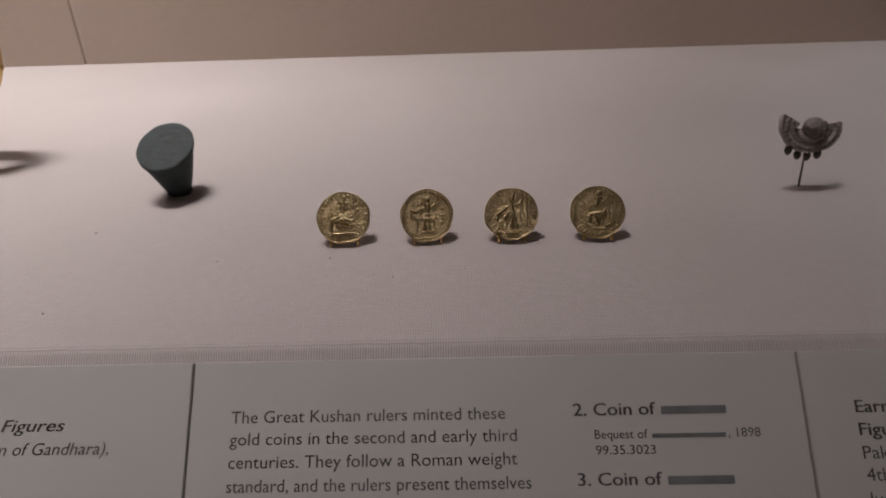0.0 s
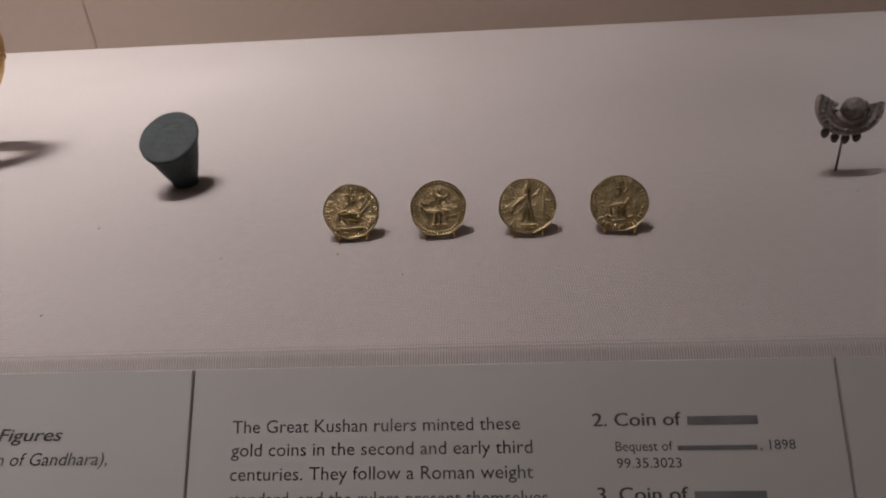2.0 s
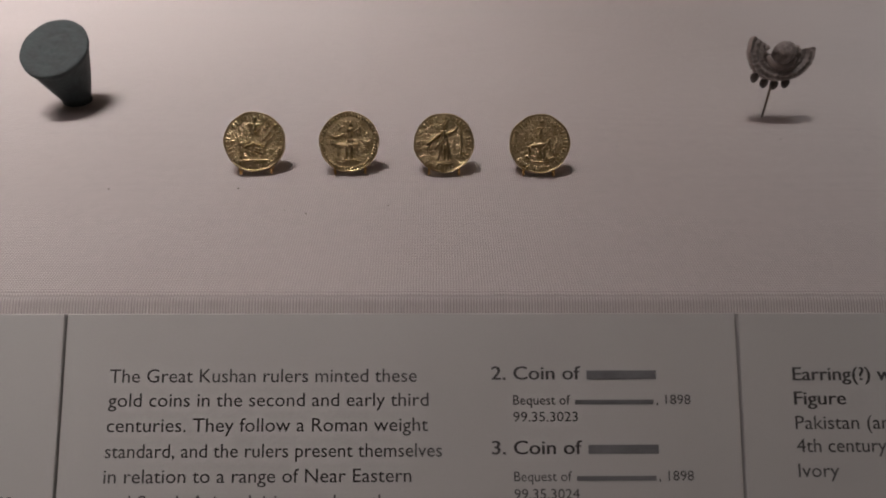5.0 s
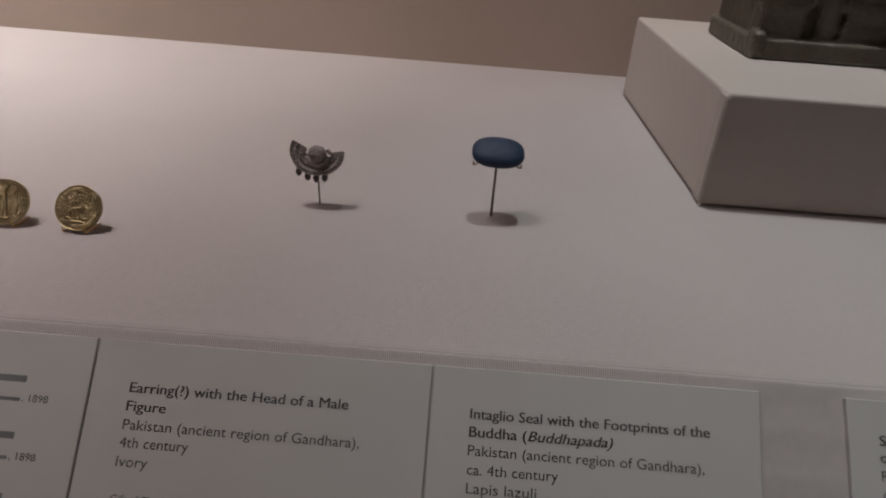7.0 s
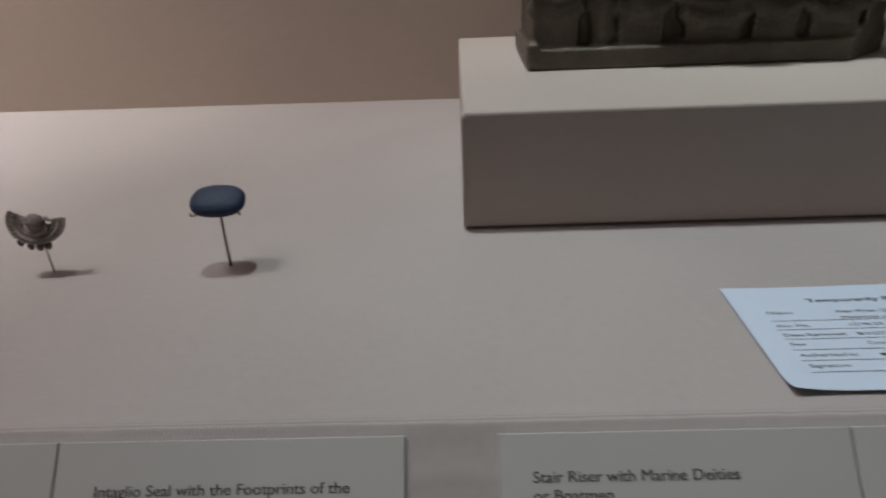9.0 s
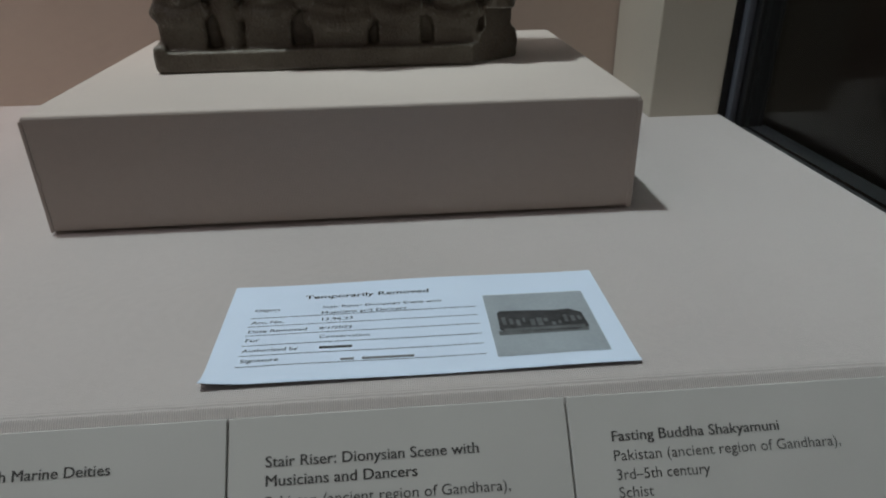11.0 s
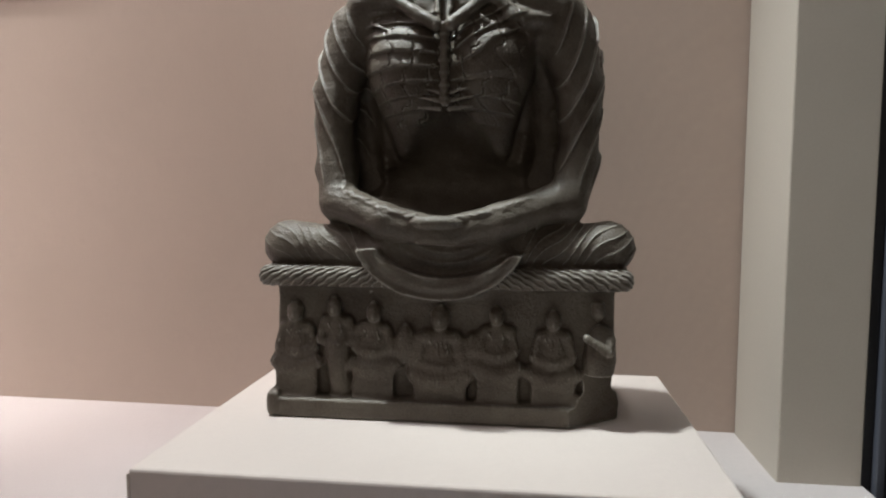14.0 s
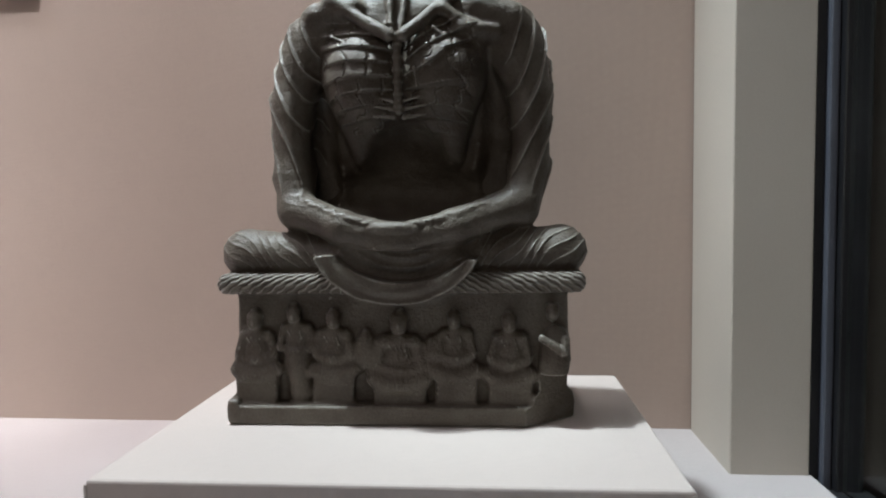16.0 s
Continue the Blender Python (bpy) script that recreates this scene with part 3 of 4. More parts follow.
BUST = [(.02, .80, .10, .82, .13, 1), (-.08, .58, .18, .60, .06, .6), (-.06, .32, .0, .50, .15, .55), (.22, .40, .34, .56, .06, .5), (-.12, .30, -.08, .34, .05, .8), (-.30, -.10, .12, -.02, .07, .8), (-.34, -.14, -.30, -.36, .06, .9), (.08, -.20, .33, .14, .055, 1), (.36, .10, .44, -.20, .09, .5), (-.12, -.16, .0, -.50, .12, .4), (.16, -.30, .20, -.52, .10, .4),
        (-.46, -.46, -.32, -.56, .05, .7), (.34, -.56, .50, -.48, .05, .8), (-.30, -.68, .40, -.68, .03, .6), (.52, -.36, .58, .20, .03, .4)]


def coin_mesh(rows, seed, beads):
    """A struck coin, 20 mm across: relief, legend marks or beads round the rim, uneven edge; it faces -y."""
    rnd = random.Random(seed)
    rad, thick, rings, arms = 0.0103, 0.0011, 84, 360
    wob = [rnd.uniform(0, 6.28) for _ in range(3)]
    out = lambda a: 1 + 0.012 * math.sin(2 * a + wob[0]) + 0.008 * math.sin(5 * a + wob[1]) + 0.006 * math.sin(9 * a + wob[2])
    marks = 54 if beads else 45
    sort = [0 if beads else rnd.choice((0, 1, 2, 3, 3, 4)) for _ in range(marks)]

    def letter(k, u, v):
        """A worn letter: bars, a ring or a cross bar; u runs along the rim, v outwards."""
        if abs(v) > 1.3 or sort[k] == 4:
            return 0.0
        stem = lambda at: math.exp(-((u - at) / 0.13) ** 2)
        ends = max(0.0, min(1.0, (1.25 - abs(v)) * 3))
        if sort[k] == 0:
            return stem(0) * ends
        if sort[k] == 1:
            return max(stem(-0.2), stem(0.2)) * ends
        if sort[k] == 2:
            return math.exp(-((math.hypot(u / 0.30, v / 0.85) - 1) / 0.38) ** 2)
        return max(stem(-0.15) * ends, math.exp(-((v - 0.3) / 0.35) ** 2) * (abs(u) < 0.36))

    def high(r, a):
        h = strokes(rows, r * math.cos(a) * 1.10, r * math.sin(a) * 1.10) * 0.00105
        ph = a / (2 * math.pi) * marks
        k = int(ph) % marks
        if beads:
            h = max(h, 0.0009 * math.exp(-((r - 0.90) / 0.038) ** 2) * (0.5 - 0.5 * math.cos(2 * math.pi * ph)))
        elif r > 0.7:
            h = max(h, 0.00060 * letter(k, ph - int(ph) - 0.5, (r - 0.855) / 0.065))
        h = max(h, 0.00036 * math.exp(-((r - 0.985) / 0.03) ** 2))
        v = Vector((r * math.cos(a), r * math.sin(a), seed * 3.1))
        if r < 0.78:
            h += 0.00014 * noise.noise(v * 24) + 0.00020 * max(0, noise.noise(v * 11))
        return h + 0.00007 * noise.noise(v * 9) + 0.00016 * noise.noise(v * 3)

    bm = bmesh.new()
    mid = bm.verts.new((0, -thick - high(0, 0), 0))
    last = None
    for i in range(1, rings + 1):
        r = i / rings
        ring = []
        for k in range(arms):
            a = 2 * math.pi * k / arms
            ring.append(bm.verts.new((rad * out(a) * r * math.cos(a), -thick - high(r, a), rad * out(a) * r * math.sin(a))))
        for k in range(arms):
            j = (k + 1) % arms
            bm.faces.new((mid, ring[k], ring[j]) if last is None else (last[k], ring[k], ring[j], last[j]))
        last = ring
    for r, y in ((1.006, -0.0006), (1.006, 0.0005), (0.985, 0.0009)):
        ring = [bm.verts.new((rad * out(2 * math.pi * k / arms) * r * math.cos(2 * math.pi * k / arms), y, rad * out(2 * math.pi * k / arms) * r * math.sin(2 * math.pi * k / arms))) for k in range(arms)]
        for k in range(arms):
            j = (k + 1) % arms
            bm.faces.new((last[k], ring[k], ring[j], last[j]))
        last = ring
    bm.faces.new(last)
    bmesh.ops.recalc_face_normals(bm, faces=bm.faces)
    return bm


def coin(x, y, rows, seed, beads, turn, lean, label):
    ob = thing("gold_coin", pose(x, y, DECK + 0.0008, 0, 0, turn), label, "coin", "gold coins in a row")
    disc = part("disc", coin_mesh(rows, seed, beads), GOLD, ob, "", True)
    disc.matrix_basis = pose(0, 0.0040, 0.0090, -lean - 10)
    for sx in (-0.0052, 0.0052):
        path = [(sx, 0.009, -0.0006), (sx, 0.0055, 0.0002), (sx, 0.0015, 0.0001), (sx, -0.0022, 0.0001), (sx, -0.0030, 0.0007), (sx, -0.0030, 0.0030)]
        part("mount_wire", tube(path, [0.00035] * 5 + [0.00022], 8), GOLD_WIRE, ob, "thin gilt mount wire", True)
    return ob


coin(-0.0008, 0.0715, SEATED, 1, False, 4, 24, "worn gold coin struck with a seated figure, leaning on wire prongs")
coin(0.0317, 0.0715, BULL, 2, True, 3, 23, "beaded gold coin struck with a figure and bull")
coin(0.0643, 0.0710, STANDING, 3, False, 0, 24, "gold coin struck with a standing figure in long robe")
coin(0.0972, 0.0705, BUST, 4, False, -3, 22, "dark-toned gold coin struck with a half-length bust")

# ---- the dark green stamp seal ----
def stamp_seal():
    ob = thing("stamp_seal", pose(-0.0902, 0.1315, DECK), "dark green cone-shaped stamp seal with a tilted oval face", "seal")
    bm = bmesh.new()
    face_at, face_n = Vector((0.0016, -0.0046, 0.0246)), Vector((0.069, -0.462, 1.0)).normalized()
    wide, tall = 0.01233, 0.01569
    right = Vector((1, 0, 0)) - face_n * face_n.x
    right.normalize()
    up = face_n.cross(right)
    rings, arms = [], 48
    for k in range(19):
        s = k / 18
        n = (Vector((0, 0, 1)) * (1 - s) + face_n * s).normalized()
        r_ax = (Vector((1, 0, 0)) - n * n.x).normalized()
        u_ax = n.cross(r_ax)
        mid = Vector((0.0018, -0.0004, 0)).lerp(face_at, s ** 1.1)
        flare = 0.36 + 0.64 * s ** 0.9 + (0.06 if s < 0.06 else 0.0)
        if s > 0.9:
            flare += 0.03 * math.sin((s - 0.9) * 31)
        rings.append([bm.verts.new(mid + flare * (r_ax * math.cos(a) * wide + u_ax * math.sin(a) * (0.0125 + (tall - 0.0125) * s)) * (1 + 0.02 * noise.noise((mid + r_ax * math.cos(a) + u_ax * math.sin(a)) * 3))) for a in (2 * math.pi * j / arms for j in range(arms))])
    for a, b in zip(rings, rings[1:]):
        for j in range(arms):
            bm.faces.new((a[j], a[(j + 1) % arms], b[(j + 1) % arms], b[j]))
    bm.faces.new(rings[0][::-1])
    last = rings[-1]
    cuts = [(-.3, .35, .1, .5, .12, 1), (.35, .35, .45, .05, .12, .9), (-.45, -.05, -.35, -.3, .13, 1), (-.05, .1, .05, -.15, .14, .9), (.15, -.35, .45, -.45, .11, 1), (-.2, -.6, .1, -.62, .1, .8), (-.1, .72, .3, .7, .08, .7)]
    for i in range(22, -1, -1):
        q = i / 23
        ring = []
        for j in range(arms):
            a = 2 * math.pi * j / arms
            x, y = q * math.cos(a), q * math.sin(a)
            h = 0.0003 * min(1, (1 - q) * 12) - 0.0005 * strokes(cuts, x, y) * min(1, (1 - q) * 5) + 0.0002 * noise.noise(Vector((x, y, 1)) * 6)
            ring.append(bm.verts.new(face_at + face_n * h + right * x * wide + up * y * tall))
        for j in range(arms):
            bm.faces.new((last[j], last[(j + 1) % arms], ring[(j + 1) % arms], ring[j]))
        last = ring
    bmesh.ops.remove_doubles(bm, verts=bm.verts, dist=0.000005)
    bmesh.ops.recalc_face_normals(bm, faces=bm.faces)
    part("body", bm, GREEN_STONE, ob, "", True)
    part("toe", tube([(0.004, 0.000, 0.0012), (0.0066, -0.0004, 0.0012), (0.0080, -0.001, 0.0016)], [0.0018, 0.0014, 0.0004], 10), GREEN_STONE, ob, "small chipped toe", True)


stamp_seal()


# ---- the gold ring-shaped bracelet on a wire stand ----
def bracelet():
    ob = thing("gold_bracelet", pose(-0.2260, 0.178, DECK), "heavy dull gold hoop bracelet with a raised joint", "bracelet")
    bm = bmesh.new()
    big, small, n1, n2 = 0.0310, 0.0072, 96, 28
    lean = radians(33)
    mid = Vector((0, 0, 0.052))
    e1, e2 = Vector((1, 0, 0)), Vector((0, math.sin(lean), math.cos(lean)))
    e3 = e1.cross(e2)
    rings = []
    for i in range(n1):
        a = 2 * math.pi * i / n1
        out = e1 * math.cos(a) + e2 * math.sin(a)
        ring = []
        for j in range(n2):
            b = 2 * math.pi * j / n2
            rr = small * (1 + 0.10 * abs(math.cos(b * 1.5)) - 0.10 * math.exp(-((b - 3.5) / 0.22) ** 2) + 0.02 * noise.noise(Vector((a * 3, b, 2))))
            ring.append(bm.verts.new(mid + out * (big + rr * math.cos(b)) + e3 * rr * math.sin(b)))
        rings.append(ring)
    for i in range(n1):
        a, b = rings[i], rings[(i + 1) % n1]
        for j in range(n2):
            bm.faces.new((a[j], a[(j + 1) % n2], b[(j + 1) % n2], b[j]))
    bmesh.ops.recalc_face_normals(bm, faces=bm.faces)
    part("hoop", bm, OLD_GOLD, ob, "", True)
    knob = bmesh.new()
    bmesh.ops.create_uvsphere(knob, u_segments=14, v_segments=10, radius=0.0021)
    for v in knob.verts:
        v.co = mid + e1 * (big + small + 0.0002) + Vector((v.co.x * 0.8, v.co.y * 1.6, v.co.z))
    part("joint_knob", knob, OLD_GOLD, ob, "small raised joint", True)
    low = mid - e2 * (big - small * 0.3)
    part("stand_wire", tube([(0, low.y + 0.012, 0.0), (0, low.y + 0.010, low.z * 0.6), (0, low.y + 0.006, low.z + 0.004), (0, low.y, low.z + 0.004)], 0.0009, 8), GOLD_WIRE, ob, "bent gilt stand wire", True)


bracelet()


# ---- the ivory earring on a pin ----
def earring():
    ob = thing("ivory_earring", pose(0.196, 0.1185, DECK), "grey carved ivory fan-shaped earring with a head, on a pin", "earring")
    bm = bmesh.new()
    n1, n2 = 96, 30
    grid_f, grid_b = [], []
    for i in range(n1 + 1):
        s = i / n1
        a = radians(150 + 222 * s)
        wing = max(0.0, 1 - s / 0.20)
        open_end = max(0.0, min(1.0, max((0.17 - s) / 0.05, (s - 0.86) / 0.04)))
        inner = 0.0004 + 0.0058 * open_end
        f, b = [], []
        for j in range(n2 + 1):
            q = j / n2
            r = inner + (0.0122 + 0.0010 * wing - inner) * q
            rr = r / 0.0122
            rough = noise.noise(Vector((a * 11, rr * 7, 1)))
            chip = (0.0006 * noise.noise(Vector((a * 9, 2, 4))) + 0.0005 * noise.noise(Vector((a * 23, 5, 4)))) * q * q
            band = 0.00032 * math.cos((rr - 0.62) * 30) * (rr > 0.55)
            dots = 0.00045 * max(0, math.sin(a * 30)) * math.exp(-((rr - 0.86) / 0.07) ** 2)
            dish = 0.0016 * rr * rr + (0.0008 if rr > 0.56 else 0.0)
            x, z = (r + chip) * math.cos(a) * 1.06, (r + chip) * math.sin(a) * (0.86 if a > math.pi else 1.0)
            f.append(bm.verts.new((x, -0.0010 - band - dots - 0.0004 * rough - dish * 0.8, z)))
            b.append(bm.verts.new((x, 0.0012 - dish * 0.6, z)))
        grid_f.append(f)
        grid_b.append(b)
    for g, turn in ((grid_f, 1), (grid_b, -1)):
        for i in range(n1):
            for j in range(n2):
                bm.faces.new([g[i][j], g[i][j + 1], g[i + 1][j + 1], g[i + 1][j]][::turn])
    for i in range(n1):
        for j in (0, n2):
            bm.faces.new((grid_f[i][j], grid_f[i + 1][j], grid_b[i + 1][j], grid_b[i][j]))
    for j in range(n2):
        for i in (0, n1):
            bm.faces.new((grid_f[i][j], grid_f[i][j + 1], grid_b[i][j + 1], grid_b[i][j]))
    bmesh.ops.recalc_face_normals(bm, faces=bm.faces)
    fan = part("fan", bm, IVORY, ob, "", True)
    fan.matrix_basis = pose(-0.0006, 0.0012, 0.0262, -24, 0, 4)
    head = bmesh.new()
    bmesh.ops.create_uvsphere(head, u_segments=44, v_segments=32, radius=0.0040)
    for v in head.verts:
        d = v.co.normalized()
        k = 1 + 0.10 * noise.noise(d * 2.5)
        if d.z > 0.15 or d.y > 0.2:
            k += 0.20 + 0.10 * noise.noise(d * 9)
        elif d.y < -0.3:
            k += 0.16 * math.exp(-((d.x / 0.22) ** 2 + ((d.z + 0.12) / 0.25) ** 2)) - 0.10 * math.exp(-(((abs(d.x) - 0.36) / 0.15) ** 2 + ((d.z - 0.03) / 0.12) ** 2))
        v.co = Vector((v.co.x * 0.95, v.co.y * 0.85, v.co.z)) * k
    part("head", head, IVORY, ob, "rounded worn head", True).matrix_basis = pose(-0.0002, -0.0022, 0.0272)
    part("shoulders", tube([(-0.0050, -0.0026, 0.0262), (-0.0036, -0.0036, 0.0236), (0.0004, -0.0042, 0.0224), (0.0044, -0.0036, 0.0236), (0.0056, -0.0026, 0.0258)], [0.0008, 0.0013, 0.0015, 0.0013, 0.0008], 12), IVORY, ob, "curved worn shoulders", True).matrix_basis = pose(-0.0008, 0.0012, 0)
    for x, z in ((-0.0064, 0.0272), (-0.0058, 0.0290), (0.0066, 0.0282), (0.0056, 0.0292)):
        curl = bmesh.new()
        bmesh.ops.create_uvsphere(curl, u_segments=10, v_segments=8, radius=0.0010)
        part("curl", curl, IVORY, ob, "", True).matrix_basis = pose(x - 0.0008, -0.0006, z)
    for x, z in ((-0.0086, 0.0180), (-0.0043, 0.0158), (-0.0001, 0.0151), (0.0042, 0.0158)):
        bead = bmesh.new()
        bmesh.ops.create_uvsphere(bead, u_segments=16, v_segments=12, radius=0.0016)
        for v in bead.verts:
            v.co.z *= 1.35
            v.co.x *= 1 + 60 * v.co.z
            v.co.y *= 1 + 60 * v.co.z
        part("drop", bead, DARK_IVORY, ob, "", True).matrix_basis = pose(x - 0.0008, -0.0028, z, 0, 0, 20)
    part("pin", tube([(0, 0, 0.0), (-0.0004, 0.0, 0.0125), (-0.0008, -0.0006, 0.0190)], 0.00045, 8), STEEL_PIN, ob, "thin bronze pin", True)


earring()


# ---- the lapis seal on a pin ----
def lapis_seal():
    ob = thing("lapis_seal", pose(0.2835, 0.120, DECK), "oval deep blue lapis seal on a thin pin", "seal")
    bm = bmesh.new()
    bmesh.ops.create_uvsphere(bm, u_segments=56, v_segments=32, radius=1)
    feet = [(-.5, -.15, -.5, .35, .09, 1), (-.2, -.2, -.18, .35, .09, 1), (.12, -.2, .12, .35, .09, 1), (.42, -.15, .42, .35, .09, 1)]
    for v in bm.verts:
        x, y, z = v.co
        k = (abs(x) ** 2.5 + abs(y) ** 2.5) ** (1 / 2.5) if abs(x) + abs(y) > 1e-6 else 1
        f = math.hypot(x, y) / k if k else 1
        zz = math.copysign(abs(z) ** 0.8, z)
        v.co = Vector((x * f * 0.0128, y * f * 0.0092, zz * 0.0046 - (0.0003 * strokes(feet, x, y) if z > 0.2 else 0)))
        v.co *= 1 + 0.012 * noise.noise(Vector((x, y, z)) * 4)
    stone = part("stone", bm, LAPIS, ob, "", True)
    stone.matrix_basis = pose(0.0002, -0.0004, 0.0345, 24, 1, 2)
    for sx in (-1, 1):
        part("prong", tube([(sx * 0.0080, 0.000, 0.0290), (sx * 0.0108, -0.005, 0.0292), (sx * 0.0116, -0.0062, 0.0298), (sx * 0.0114, -0.0066, 0.0314)], 0.00045, 8), STEEL_PIN, ob, "tiny bronze prong", True)
    part("pin", tube([(0, 0, 0), (0, 0, 0.015), (0, 0, 0.031)], [0.00075, 0.00065, 0.00065], 10), STEEL_PIN, ob, "thin bronze pin", True)


lapis_seal()

# ---- a thin relief slab high on the back panel ----
slab = thing("wall_relief", pose(-0.003, BACK + 0.0001, 1.418, 0, 0, math.degrees(SWING)), "thin grey stone relief slab hung high on the back panel", "relief")
bm = block((-0.19, -0.0125, 0.0), (0.19, -0.0005, 0.15), 0.0015)
part("slab", bm, SCHIST, slab)

# ---- lint on the cloth ----
rnd = random.Random(5)
for x, y, r in ((-0.1085, 0.088, 0.0006), (-0.048, 0.060, 0.0005), (-0.0965, 0.026, 0.0005), (-0.005, 0.0605, 0.0005), (0.046, 0.050, 0.0003), (0.013, 0.047, 0.0003), (0.195, 0.098, 0.0004), (0.130, 0.092, 0.0003), (0.020, 0.045, 0.0004)):
    bm = bmesh.new()
    bmesh.ops.create_icosphere(bm, subdivisions=2, radius=r * 0.75)
    for v in bm.verts:
        v.co *= 1 + 0.5 * noise.noise(v.co * 2500 + Vector((x * 99, 0, 0)))
        v.co.z *= 0.5
    s = linked("lint_speck", bm, LINT, None, "", True)
    s.location = (x, y, DECK + r * 0.3)
    tagged(s, "tiny dark speck of lint on the cloth", "lint", "lint on the deck")

# ---- the stone statue: forms joined, carved and worn as one solid ----
STEP = 0.0007
AX = np.arange(-0.124, 0.1245, STEP, dtype=np.float32)
AY = np.arange(-0.012, 0.0955, STEP, dtype=np.float32)
AZ = np.arange(-0.004, 0.288, STEP, dtype=np.float32)
GX, GY, GZ = AX[:, None, None], AY[None, :, None], AZ[None, None, :]
FIELD = np.full((len(AX), len(AY), len(AZ)), 0.05, dtype=np.float32)


def near(lo, hi, pad=0.012):
    """The part of the grid round a form."""
    cut = []
    for ax, a, b in zip((AX, AY, AZ), lo, hi):
        cut.append(slice(int(np.searchsorted(ax, a - pad)), int(np.searchsorted(ax, b + pad))))
    return tuple(cut)


def merge(cut, d, soft):
    """Join a form to the solid with a soft seam."""
    f = FIELD[cut]
    h = np.clip(0.5 + 0.5 * (f - d) / soft, 0, 1)
    FIELD[cut] = f * (1 - h) + d * h - soft * h * (1 - h)


def carve(cut, d, soft):
    f = FIELD[cut]
    h = np.clip(0.5 - 0.5 * (f + d) / soft, 0, 1)
    FIELD[cut] = f * (1 - h) - d * h + soft * h * (1 - h)


def local(cut):
    return GX[cut[0]], GY[:, cut[1]], GZ[:, :, cut[2]]


def egg(c, r, soft=0.003, cutting=False):
    cut = near([c[i] - r[i] for i in range(3)], [c[i] + r[i] for i in range(3)])
    x, y, z = local(cut)
    k = np.sqrt(((x - c[0]) / r[0]) ** 2 + ((y - c[1]) / r[1]) ** 2 + ((z - c[2]) / r[2]) ** 2)
    d = (k - 1) * min(r)
    carve(cut, d, soft) if cutting else merge(cut, d, soft)


def limb(a, b, ra, rb, soft=0.003, flat=1.0, cutting=False):
    """A tapered rod from a to b, flattened in depth."""
    m = max(ra, rb)
    cut = near([min(a[i], b[i]) - m for i in range(3)], [max(a[i], b[i]) + m for i in range(3)])
    x, y, z = local(cut)
    v = [b[i] - a[i] for i in range(3)]
    s = np.clip(((x - a[0]) * v[0] + (y - a[1]) * v[1] + (z - a[2]) * v[2]) / sum(c * c for c in v), 0, 1)
    d = np.sqrt((x - a[0] - s * v[0]) ** 2 + ((y - a[1] - s * v[1]) / flat) ** 2 + (z - a[2] - s * v[2]) ** 2) - (ra + (rb - ra) * s)
    carve(cut, d, soft) if cutting else merge(cut, d, soft)


def brick_form(lo, hi, rnd, soft=0.002, cutting=False):
    cut = near(lo, hi)
    x, y, z = local(cut)
    q = [np.abs(g - (lo[i] + hi[i]) / 2) - ((hi[i] - lo[i]) / 2 - rnd) for i, g in enumerate((x, y, z))]
    d = np.sqrt(np.maximum(q[0], 0) ** 2 + np.maximum(q[1], 0) ** 2 + np.maximum(q[2], 0) ** 2) + np.minimum(np.maximum(np.maximum(q[0], q[1]), q[2]), 0) - rnd
    carve(cut, d, soft) if cutting else merge(cut, d, soft)


def worn(x, y, z, size, seed):
    """Smooth unevenness from crossed waves."""
    r = np.random.RandomState(seed)
    out = 0.0
    for _ in range(8):
        k = r.normal(0, 1, 3)
        k = k / np.linalg.norm(k) / size * r.uniform(0.7, 1.6)
        p = r.uniform(0, 6.28)
        out = out + np.sin(x * k[0] + y * k[1] + z * k[2] + p)
    return out / 6


def fold(v, period):
    """Rounded ridges with sharp valleys."""
    return np.sqrt(np.abs(np.sin(np.pi * v / period))).astype(np.float32)


def lapped(v, period):
    """Bands that stand out at their lower edge and slope back upwards."""
    part_of = np.mod(v / period, 1.0)
    return (np.minimum(part_of / 0.16, 1.0) * (1 - 0.85 * part_of)).astype(np.float32)


def crease(v, period):
    """Thin raised folds of cloth with smooth cloth between."""
    return np.clip(1 - np.abs(np.sin(np.pi * v / period)) / 0.42, 0, 1).astype(np.float32)


